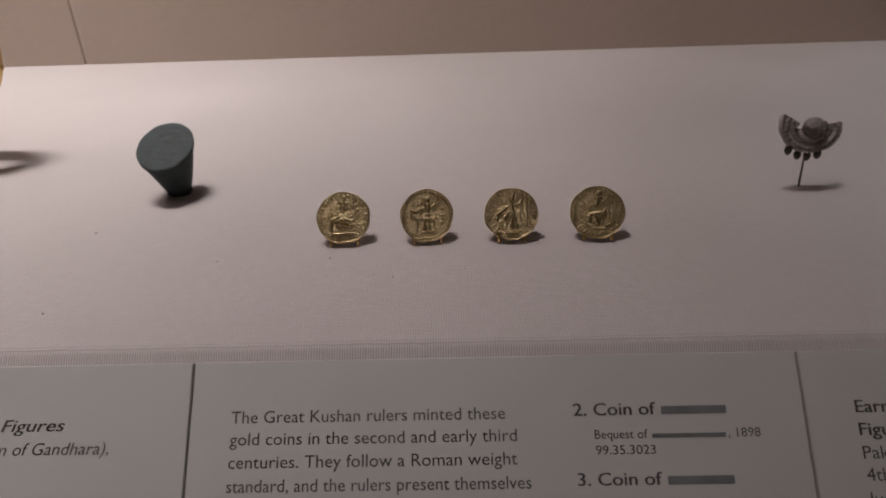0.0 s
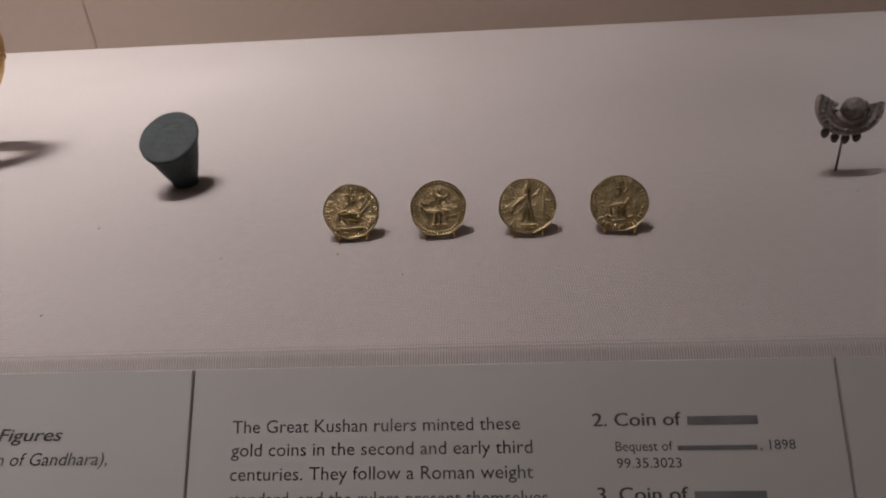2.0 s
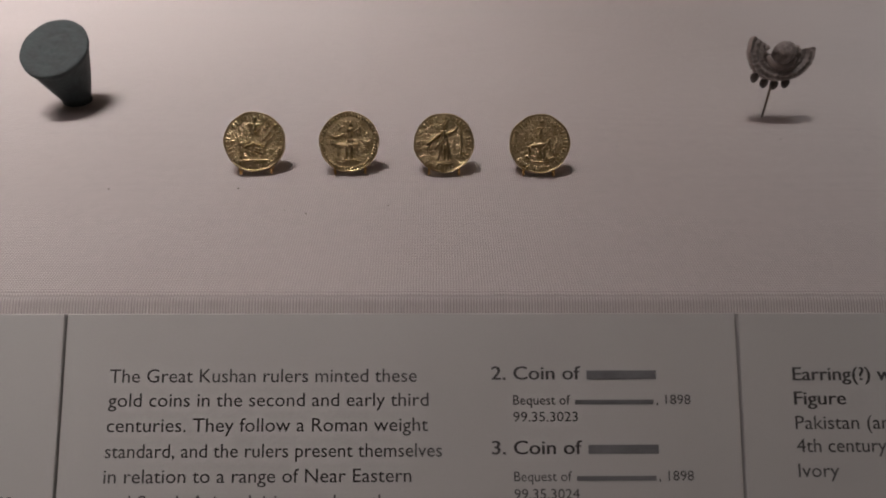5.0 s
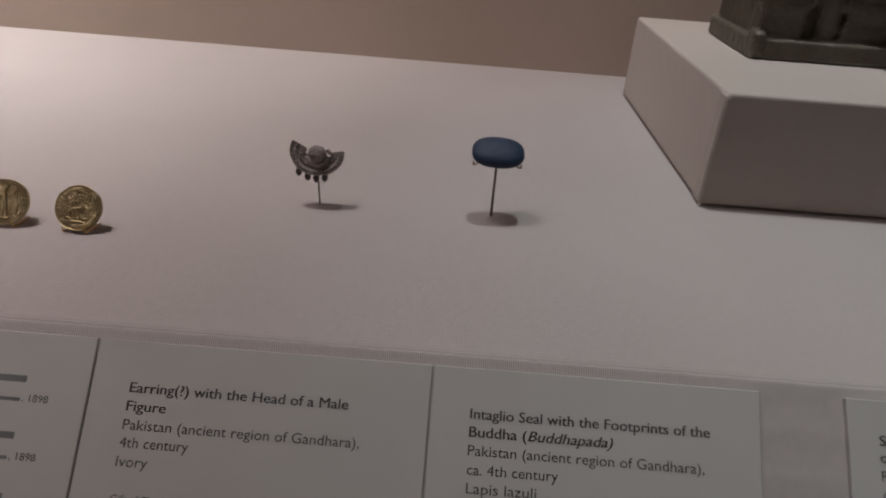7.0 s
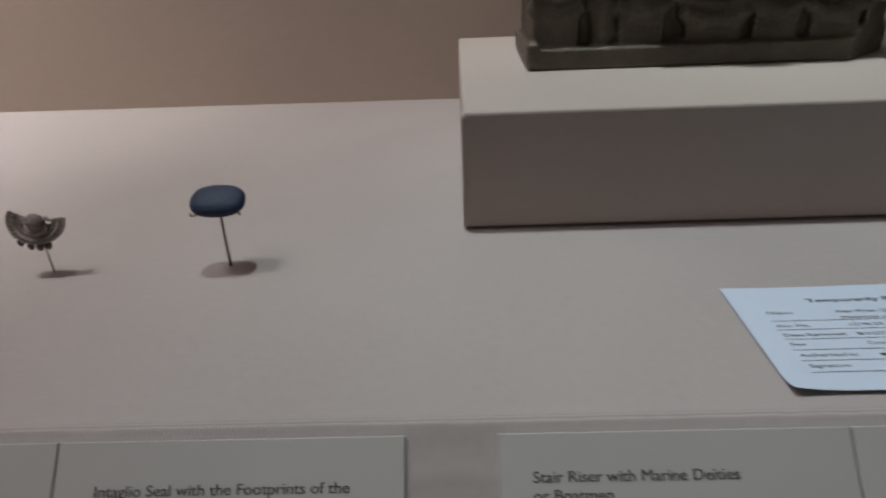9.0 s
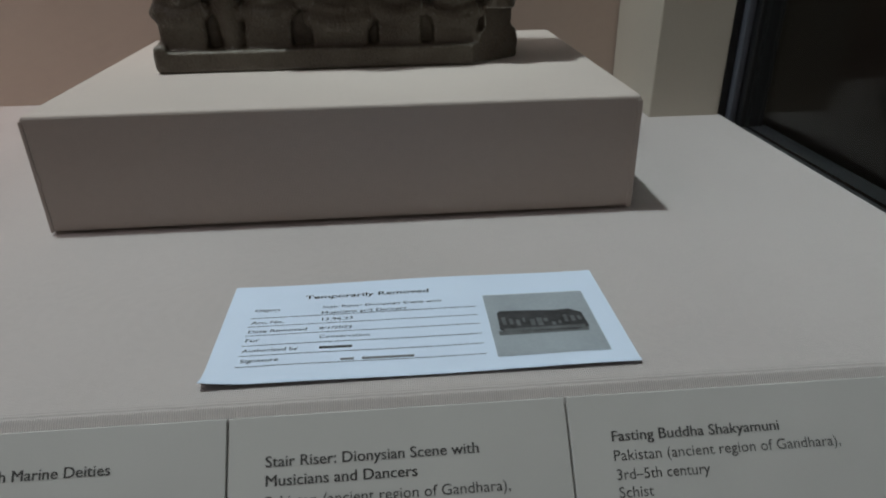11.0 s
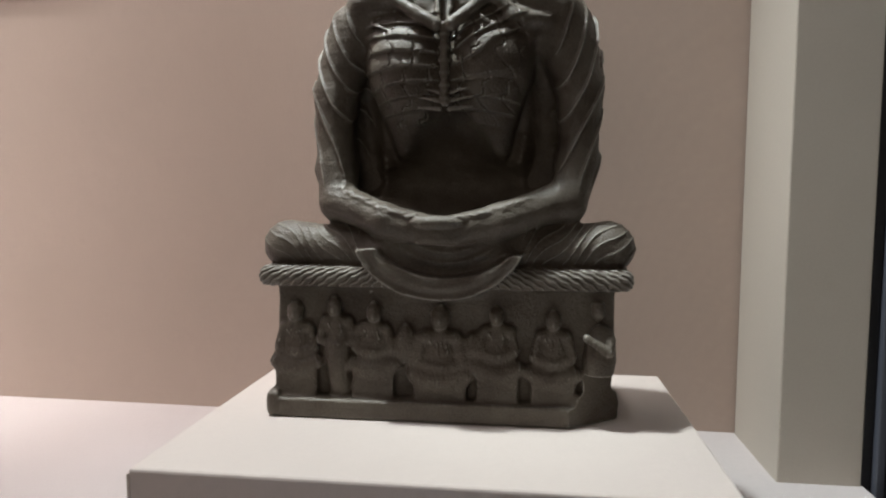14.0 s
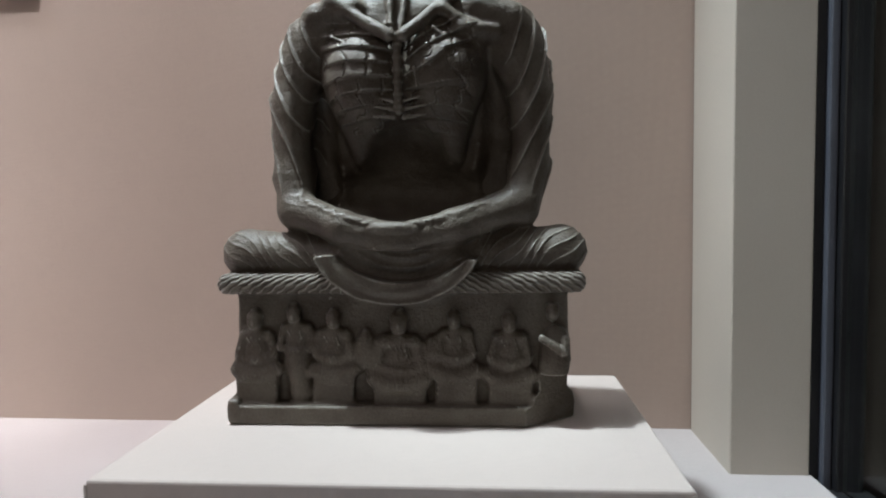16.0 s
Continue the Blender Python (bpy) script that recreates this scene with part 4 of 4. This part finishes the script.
def sculpt():
    # robe and body: an upright rounded shell
    zs = [0.09, 0.11, 0.125, 0.144, 0.17, 0.20, 0.23, 0.25, 0.262, 0.270, 0.2755, 0.279]
    wide = np.interp(AZ, zs, [0.055, 0.066, 0.0735, 0.0805, 0.0852, 0.0885, 0.0880, 0.0820, 0.0725, 0.0610, 0.0440, 0.018]).astype(np.float32)[None, None, :]
    deep = np.interp(AZ, zs, [0.032, 0.034, 0.036, 0.038, 0.038, 0.037, 0.034, 0.031, 0.028, 0.024, 0.018, 0.008]).astype(np.float32)[None, None, :]
    midx = np.interp(AZ, zs, [0.004, 0.004, 0.005, 0.007, 0.0063, 0.0060, 0.0075, 0.0085, 0.0110, 0.0105, 0.010, 0.008]).astype(np.float32)[None, None, :]
    k = ((np.abs(GX - midx) / wide) ** 2.7 + (np.abs(GY - 0.048) / deep) ** 2.7) ** (1 / 2.7)
    d = (k - 1) * deep
    d = np.maximum(d, np.maximum(GZ - 0.279, 0.09 - GZ))
    np.minimum(FIELD, d, out=FIELD)
    # hollow front between the arms
    egg((0.004, 0.002, 0.190), (0.062, 0.056, 0.066), 0.006, True)
    egg((-0.0510, 0.010, 0.184), (0.0160, 0.040, 0.056), 0.006, True)
    egg((0.0610, 0.010, 0.184), (0.0170, 0.040, 0.056), 0.006, True)
    # ribcage: two starved breasts over narrowing flanks, and the sunken belly
    egg((0.002, 0.060, 0.190), (0.046, 0.022, 0.066), 0.004)
    egg((-0.0210, 0.0345, 0.222), (0.0285, 0.0275, 0.034), 0.003)
    egg((0.0265, 0.0345, 0.224), (0.0285, 0.0270, 0.034), 0.003)
    egg((0.002, 0.0430, 0.204), (0.0400, 0.0250, 0.034), 0.006)
    limb((-0.031, 0.036, 0.206), (-0.0215, 0.042, 0.160), 0.0135, 0.0085, 0.004)
    limb((0.036, 0.036, 0.206), (0.030, 0.042, 0.160), 0.0135, 0.0085, 0.004)
    egg((0.004, 0.012, 0.158), (0.0315, 0.043, 0.0365), 0.003, True)
    egg((0.004, 0.020, 0.147), (0.058, 0.038, 0.023), 0.004, True)
    limb((-0.060, 0.020, 0.215), (-0.052, 0.020, 0.150), 0.0085, 0.016, 0.003, 2.0, True)
    limb((0.066, 0.020, 0.215), (0.060, 0.020, 0.150), 0.0085, 0.016, 0.003, 2.0, True)
    # arms in the robe
    limb((-0.058, 0.036, 0.246), (-0.0700, 0.034, 0.205), 0.015, 0.0125, 0.006)
    limb((-0.0700, 0.034, 0.205), (-0.0700, 0.030, 0.160), 0.0125, 0.0115, 0.006)
    limb((0.070, 0.036, 0.246), (0.0820, 0.034, 0.205), 0.016, 0.0125, 0.006)
    limb((0.0820, 0.034, 0.205), (0.0815, 0.030, 0.160), 0.0125, 0.0115, 0.006)
    limb((-0.069, 0.032, 0.158), (-0.066, 0.022, 0.134), 0.013, 0.011, 0.005)
    limb((0.081, 0.032, 0.158), (0.076, 0.022, 0.134), 0.013, 0.011, 0.005)
    limb((-0.066, 0.022, 0.136), (-0.034, 0.008, 0.124), 0.0115, 0.0105, 0.004)
    limb((0.074, 0.022, 0.138), (0.036, 0.008, 0.124), 0.0115, 0.0105, 0.004)
    limb((-0.034, 0.008, 0.124), (0.000, 0.004, 0.1165), 0.0105, 0.0095, 0.004)
    limb((0.036, 0.008, 0.124), (0.000, 0.004, 0.1165), 0.0105, 0.0095, 0.004)
    egg((-0.001, -0.003, 0.1235), (0.017, 0.0055, 0.0045), 0.001)
    limb((-0.066, 0.017, 0.1440), (-0.036, 0.0012, 0.1318), 0.0010, 0.0014, 0.002)
    limb((-0.036, 0.0012, 0.1318), (-0.012, -0.0012, 0.1257), 0.0015, 0.0012, 0.002)
    limb((0.072, 0.017, 0.1450), (0.038, 0.0012, 0.1318), 0.0010, 0.0014, 0.002)
    limb((0.038, 0.0012, 0.1318), (0.014, -0.0012, 0.1257), 0.0015, 0.0012, 0.002)
    for i in range(26):
        t = i / 25
        for side_of, far in ((-1, 0.066), (1, 0.072)):
            x = side_of * (0.012 + (far - 0.012) * t)
            z = 0.1262 + 0.0185 * t ** 1.25 + 0.0009 * math.sin(i * 2.3 + side_of)
            y = -0.0022 + 0.0190 * t ** 1.5
            egg((x, y, z), (0.0022, 0.0020, 0.0012 + 0.0005 * math.sin(i * 1.7)), 0.0015)
    limb((-0.030, 0.020, 0.108), (0.030, 0.020, 0.108), 0.016, 0.016, 0.004)
    # shoulders, collar bones, neck stump
    limb((-0.050, 0.026, 0.258), (-0.026, 0.020, 0.262), 0.009, 0.006, 0.005)
    limb((0.050, 0.026, 0.262), (0.070, 0.027, 0.254), 0.009, 0.010, 0.005)
    limb((0.040, 0.018, 0.248), (0.062, 0.020, 0.245), 0.0050, 0.0038, 0.003)
    limb((0.000, 0.038, 0.248), (0.000, 0.040, 0.271), 0.020, 0.0175, 0.004)
    egg((0.001, 0.012, 0.263), (0.014, 0.010, 0.013), 0.004, True)
    limb((-0.004, 0.022, 0.270), (-0.002, 0.014, 0.246), 0.0020, 0.0016, 0.003)
    limb((0.006, 0.022, 0.270), (0.004, 0.014, 0.246), 0.0020, 0.0016, 0.003)
    limb((0.046, 0.018, 0.246), (0.030, 0.015, 0.258), 0.0050, 0.0035, 0.003)
    # crossed legs on the cushion
    limb((-0.0985, 0.024, 0.1075), (-0.030, 0.022, 0.1035), 0.0160, 0.0130, 0.005)
    limb((0.1000, 0.024, 0.1080), (0.030, 0.022, 0.1035), 0.0160, 0.0130, 0.005)
    brick_form((-0.104, 0.018, 0.090), (0.106, 0.078, 0.114), 0.010, 0.006)
    # die, foot plate and roped cushion edge
    brick_form((-0.1035, 0.0135, 0.004), (0.1035, 0.082, 0.088), 0.002)
    brick_form((-0.1075, 0.000, 0.000), (0.1080, 0.085, 0.0125), 0.0022, 0.001)
    brick_form((-0.1075, -0.001, 0.002), (-0.1000, 0.012, 0.0165), 0.003, 0.002)
    brick_form((-0.1130, 0.003, 0.0825), (0.1135, 0.084, 0.0955), 0.0062, 0.002)
    # apron of cloth that hangs in a crescent below the hands
    cut = near((-0.056, -0.004, 0.074), (0.056, 0.030, 0.122))
    x, y, z = local(cut)
    outer = (np.sqrt(((x - 0.000) / 0.0525) ** 2 + ((z - 0.119) / 0.0425) ** 2) - 1) * 0.042
    inner = (np.sqrt(((x - 0.004) / 0.046) ** 2 + ((z - 0.123) / 0.0325) ** 2) - 1) * 0.032
    high = np.maximum(z - 0.1125 + 0.12 * np.maximum(-x, 0) + 0.18 * np.maximum(x, 0), -(y + 0.0030 + 0.0006 * np.sin((outer + 0.002) * 900)))
    merge(cut, np.maximum(np.maximum(outer, y - 0.03), high), 0.005)
    carve(cut, np.maximum(np.maximum(inner, y - 0.0048 + 0.10 * (z - 0.095) - 0.0006 * np.sin(inner * 1000)), z - 0.1100), 0.003)


def figures():
    """Worn seated attendants in low relief along the base."""
    for x, z, k, seat in ((-0.0905, 0.0650, 1.0, 0.0305), (-0.0648, 0.0690, 0.94, 0.0), (-0.0415, 0.0655, 0.98, 0.0300), (0.0000, 0.0632, 1.22, 0.0245), (0.0348, 0.0655, 0.96, 0.0300), (0.0680, 0.0635, 1.0, 0.0270)):
        lean = 0.0010 * math.sin(x * 700)
        egg((x + lean, 0.0085, z), (0.0045 * k, 0.0050, 0.0058 * k), 0.0012)
        egg((x + lean, 0.0100, z + 0.0030 * k), (0.0049 * k, 0.0045, 0.0034 * k), 0.001)
        egg((x + lean, 0.0100, z + 0.0066 * k), (0.0025 * k, 0.0030, 0.0020 * k), 0.0015)
        egg((x + lean, 0.0042, z - 0.0008), (0.0009, 0.0010, 0.0016), 0.0008)
        limb((x + lean, 0.0108, z - 0.003), (x, 0.0108, z - 0.009), 0.0022, 0.0030, 0.002)
        limb((x - 0.0070 * k, 0.0114, z - 0.0092 * k), (x + 0.0070 * k, 0.0114, z - 0.0092 * k), 0.0036 * k, 0.0036 * k, 0.003)
        egg((x, 0.0116, z - 0.0175 * k), (0.0080 * k, 0.0050, 0.0115 * k), 0.002)
        limb((x - 0.0088 * k, 0.0110, z - 0.0105 * k), (x - 0.0112 * k, 0.0095, z - 0.0215 * k), 0.0029 * k, 0.0027 * k, 0.0015)
        limb((x + 0.0088 * k, 0.0110, z - 0.0105 * k), (x + 0.0112 * k, 0.0095, z - 0.0215 * k), 0.0029 * k, 0.0027 * k, 0.0015)
        limb((x - 0.0108 * k, 0.0095, z - 0.0225 * k), (x + 0.001, 0.0068, z - 0.0245 * k + lean), 0.0024 * k, 0.0019 * k, 0.0015)
        limb((x + 0.0108 * k, 0.0095, z - 0.0225 * k), (x - 0.001, 0.0068, z - 0.0255 * k), 0.0024 * k, 0.0019 * k, 0.0015)
        for i in range(4):
            limb((x - 0.0052 * k + 0.0026 * i * k, 0.0074, z - 0.0105 * k), (x + 0.0016 * k + 0.0008 * i * k, 0.0070, z - 0.0215 * k + 0.0018 * i), 0.0006, 0.0005, 0.0006)
        if seat:
            brick_form((x - 0.0132 * k, 0.0062, 0.008), (x + 0.0132 * k, 0.020, seat - 0.0010), 0.0022, 0.003)
            egg((x, 0.0120, (z - 0.020 * k + seat) / 2), (0.0115 * k, 0.0055, 0.0100), 0.004)
            limb((x - 0.0128 * k, 0.0092, seat + 0.0034), (x + 0.0040 * k, 0.0072, seat - 0.0010), 0.0042 * k, 0.0030 * k, 0.004)
            limb((x + 0.0128 * k, 0.0092, seat + 0.0034), (x - 0.0040 * k, 0.0072, seat - 0.0004), 0.0042 * k, 0.0030 * k, 0.004)
            limb((x - 0.0090 * k, 0.0066, seat - 0.0030), (x + 0.0090 * k, 0.0066, seat - 0.0050), 0.0009, 0.0009, 0.001)
        else:
            limb((x, 0.0120, z - 0.028), (x + 0.002, 0.0125, 0.018), 0.0080, 0.0070, 0.004)
    egg((-0.021, 0.0105, 0.047), (0.0062, 0.0045, 0.012), 0.004)
    egg((0.0205, 0.0105, 0.045), (0.0055, 0.0040, 0.010), 0.004)
    # the standing one at the corner, with folded arm
    egg((0.0935, 0.0080, 0.0705), (0.0042, 0.0050, 0.0054), 0.0012)
    egg((0.0935, 0.0095, 0.0745), (0.0042, 0.0042, 0.0028), 0.001)
    egg((0.0955, 0.0105, 0.0475), (0.0088, 0.0080, 0.0150), 0.003)
    limb((0.0950, 0.0095, 0.040), (0.0935, 0.0085, 0.016), 0.0090, 0.0085, 0.003)
    limb((0.1010, 0.0050, 0.0540), (0.0995, 0.0015, 0.0470), 0.0026, 0.0024, 0.001)
    limb((0.0995, 0.0015, 0.0470), (0.0870, 0.0025, 0.0550), 0.0024, 0.0026, 0.001)
    limb((0.0915, 0.0045, 0.030), (0.0900, 0.0050, 0.014), 0.0026, 0.0024, 0.001)
    limb((0.0985, 0.0045, 0.030), (0.0985, 0.0050, 0.014), 0.0026, 0.0024, 0.001)
    brick_form((0.079, 0.004, 0.004), (0.1085, 0.026, 0.0190), 0.004, 0.003)


def finish():
    """Folds, ribs, rope strands, breaks and wear cut into the joined solid."""
    ab = np.abs(GX - 0.002)
    # ribs
    lift = np.clip((GZ - 0.203) / 0.03, 0, 1)
    slant = np.where(GX < 0.002, 0.18, 0.62).astype(np.float32)
    path = GZ - slant * ab * lift + 2.5 * ab * ab
    mask = np.clip((0.050 - ab) / 0.006, 0, 1) * np.clip((GZ - 0.180) / 0.006, 0, 1) * np.clip((0.254 - GZ) / 0.006, 0, 1) * np.clip((0.034 - GY) / 0.006, 0, 1) * np.clip((ab - 0.002) / 0.003, 0, 1)
    high = np.clip((GZ - 0.204) / 0.008, 0, 1)
    FIELD[...] -= mask * (0.0021 + 0.0008 * high) * (lapped(path, 0.0080) - 0.45)
    net = np.abs(np.sin(np.pi * (ab + 0.16 * GZ + 0.0030 * np.sin(GZ * 260) + 0.0018 * np.sin(GX * 430 + GZ * 500)) / 0.0140))
    FIELD[...] += 0.0014 * mask * np.clip(1 - net / 0.14, 0, 1).astype(np.float32)
    # collar bones, breast bone with knots
    limb((-0.040, 0.020, 0.2665), (-0.003, 0.0090, 0.2415), 0.0036, 0.0042, 0.003)
    limb((0.036, 0.020, 0.2675), (0.006, 0.0090, 0.2415), 0.0036, 0.0042, 0.003)
    limb((-0.054, 0.028, 0.2590), (-0.038, 0.020, 0.2655), 0.0045, 0.0036, 0.005)
    limb((0.002, 0.0095, 0.240), (0.002, 0.0130, 0.196), 0.0022, 0.0026, 0.0015)
    for i in range(6):
        z = 0.236 - 0.0075 * i
        egg((0.002, 0.0095 + 0.0006 * i, z), (0.0034, 0.0024, 0.0022), 0.001)
    for i in range(3):
        for s in (-1, 1):
            limb((0.002 + s * 0.003, 0.0130, 0.202 - 0.005 * i), (0.002 + s * 0.016, 0.0150, 0.206 - 0.0062 * i), 0.0014, 0.0008, 0.001)
    # veins across the chest
    for a, b in (((-0.040, 0.0165, 0.244), (-0.020, 0.0100, 0.234)), ((-0.034, 0.0135, 0.216), (-0.012, 0.0085, 0.226)), ((0.024, 0.0100, 0.246), (0.040, 0.0150, 0.232)), ((0.012, 0.0085, 0.222), (0.014, 0.0090, 0.208)), ((-0.042, 0.019, 0.226), (-0.044, 0.022, 0.210)), ((0.036, 0.0135, 0.230), (0.042, 0.018, 0.222))):
        limb(a, b, 0.0009, 0.0007, 0.0008)
    # robe folds on the arms and sides
    side_l = np.clip((-0.047 - GX) / 0.006, 0, 1)
    side_r = np.clip((GX - 0.064) / 0.006, 0, 1)
    tall = np.clip((GZ - 0.140) / 0.012, 0, 1) * np.clip((0.266 - GZ) / 0.02, 0, 1)
    FIELD[...] -= 0.0013 * tall * side_l * (crease(-GX * 0.9 - GZ * 0.42 + GY * 0.4 + 0.004 * np.sin(GZ * 45), 0.0120) - 0.2)
    FIELD[...] -= 0.0013 * tall * side_r * (crease(GX * 0.9 - GZ * 0.40 + GY * 0.4 + 0.003 * np.sin(GZ * 50), 0.0120) - 0.2)
    # fans of folds on the knees
    knee = np.clip((np.abs(GX) - 0.046) / 0.008, 0, 1) * np.clip((GZ - 0.0965) / 0.003, 0, 1) * np.clip((0.124 - GZ) / 0.003, 0, 1)
    fan = np.arctan2(GZ - 0.078 + 0.5 * GY - 9.0 * (np.abs(GX) - 0.05) ** 2, np.abs(GX) - 0.030)
    deep = np.where(GX < 0, 0.0007, 0.0011).astype(np.float32)
    FIELD[...] -= deep * knee * (crease(fan + 0.05 * np.sin(np.abs(GX) * 190), 0.125) - 0.25)
    # strands of the rope
    rope = np.clip((GY - 0.0003) / 0.001, 0, 1) * np.clip((GZ - 0.0815) / 0.0015, 0, 1) * np.clip((0.0965 - GZ) / 0.0015, 0, 1) * np.clip((np.abs(GX) - 0.030) / 0.004, 0, 1)
    FIELD[...] -= 0.0021 * rope * (fold(GX + 1.7 * (GZ - 0.089) * np.sign(GX) * np.float32(1) + 0.7 * GY * np.sign(GX) + 0.0006 * np.sin(GX * 900), 0.0064) - 0.7)
    # forearm drapery and belly hair lines
    arm = np.clip((GZ - 0.112) / 0.004, 0, 1) * np.clip((0.146 - GZ) / 0.004, 0, 1) * np.clip((0.03 - GY) / 0.004, 0, 1)
    FIELD[...] -= 0.00015 * arm * (fold(GZ + 0.2 * np.abs(GX) + 0.002 * np.sin(GX * 210), 0.0048) - 0.6)
    # garment folds on the small figures
    low = np.clip((GZ - 0.016) / 0.002, 0, 1) * np.clip((0.056 - GZ) / 0.002, 0, 1) * np.clip((0.0105 - GY) / 0.002, 0, 1)
    FIELD[...] -= 0.0004 * low * (fold(0.7 * GX + 0.8 * GZ * np.sin(GX * 190) + 0.0015 * np.sin(GZ * 300 + GX * 120), 0.0042) - 0.6)
    # chipped corner of the foot plate, broken neck, general wear
    cut = near((0.07, -0.01, -0.004), (0.12, 0.04, 0.02))
    x, y, z = local(cut)
    FIELD[cut] = np.maximum(FIELD[cut], (0.62 * (x - 0.0795) - 0.78 * (y - 0.0035)) * 1.0 - 0.0012 + 0 * z)
    top = GZ - (0.2745 + 0.0022 * worn(GX, GY, 0 * GZ, 0.004, 7) + 0.0012 * worn(GX, GY, 0 * GZ, 0.0016, 8))
    neck = np.clip((0.030 - np.abs(GX)) / 0.004, 0, 1)
    FIELD[...] = np.maximum(FIELD, top * neck - 0.02 * (1 - neck))
    FIELD[...] += 0.0004 * worn(GX, GY, GZ, 0.0045, 3) + 0.00024 * worn(GX, GY, GZ, 0.0017, 4) + 0.00010 * worn(GX, GY, GZ, 0.0009, 5)
    np.maximum(FIELD, -GZ + 0.0 * GX, out=FIELD)


def skin():
    """Surface nets: one vertex in each cell that the surface crosses."""
    f = FIELD
    inside = f < 0
    nx, ny, nz = f.shape
    count = np.zeros((nx - 1, ny - 1, nz - 1), np.uint8)
    for i in (0, 1):
        for j in (0, 1):
            for k in (0, 1):
                count += inside[i:nx - 1 + i, j:ny - 1 + j, k:nz - 1 + k]
    ci, cj, ck = np.nonzero((count > 0) & (count < 8))
    index = np.full(count.shape, -1, np.int32)
    index[ci, cj, ck] = np.arange(len(ci))
    total, hits = np.zeros((len(ci), 3)), np.zeros(len(ci))
    corners = [(i, j, k) for i in (0, 1) for j in (0, 1) for k in (0, 1)]
    val = {c: f[ci + c[0], cj + c[1], ck + c[2]] for c in corners}
    for a in corners:
        for ax in range(3):
            if a[ax]:
                continue
            b = tuple(a[m] + (m == ax) for m in range(3))
            va, vb = val[a], val[b]
            hit = (va < 0) != (vb < 0)
            t = np.where(hit, va / np.where(hit, va - vb, 1), 0)
            for m in range(3):
                total[:, m] += np.where(hit, a[m] + (t if m == ax else 0), 0)
            hits += hit
    verts = np.stack([AX[ci], AY[cj], AZ[ck]], 1) + total / hits[:, None] * STEP
    quads = []
    for ax in range(3):
        lo, hi = [slice(1, -1)] * 3, [slice(1, -1)] * 3
        lo[ax], hi[ax] = slice(0, -1), slice(1, None)
        a, b = inside[tuple(lo)], inside[tuple(hi)]
        off = [1, 1, 1]
        off[ax] = 0
        u, v = [m for m in range(3) if m != ax]
        for want, flip in ((a & ~b, False), (~a & b, True)):
            p = np.stack(np.nonzero(want), 1) + np.array(off)
            ring = []
            for du, dv in ((-1, -1), (0, -1), (0, 0), (-1, 0)):
                q = p.copy()
                q[:, u] += du
                q[:, v] += dv
                ring.append(index[q[:, 0], q[:, 1], q[:, 2]])
            face = np.stack(ring, 1)
            if flip != (ax == 1):
                face = face[:, ::-1]
            quads.append(face)
    quads = np.concatenate(quads)
    quads = quads[(quads >= 0).all(1)]
    verts = verts * np.array([1.043, 1.0, 1.02])
    me = bpy.data.meshes.new("buddha_statue")
    me.vertices.add(len(verts))
    me.vertices.foreach_set("co", verts.astype(np.float32).ravel())
    me.loops.add(quads.size)
    me.loops.foreach_set("vertex_index", quads.ravel().astype(np.int32))
    me.polygons.add(len(quads))
    me.polygons.foreach_set("loop_start", np.arange(0, quads.size, 4, dtype=np.int32))
    me.polygons.foreach_set("use_smooth", np.ones(len(quads), bool))
    me.update(calc_edges=True)
    me.validate()
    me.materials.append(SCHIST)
    return new("buddha_statue", me)


sculpt()
figures()
finish()
statue = skin()
statue.location = (0.5520, 0.2410, PZ + 0.0002)
tagged(statue, "headless grey schist seated Buddha statue on a carved base", "statue")
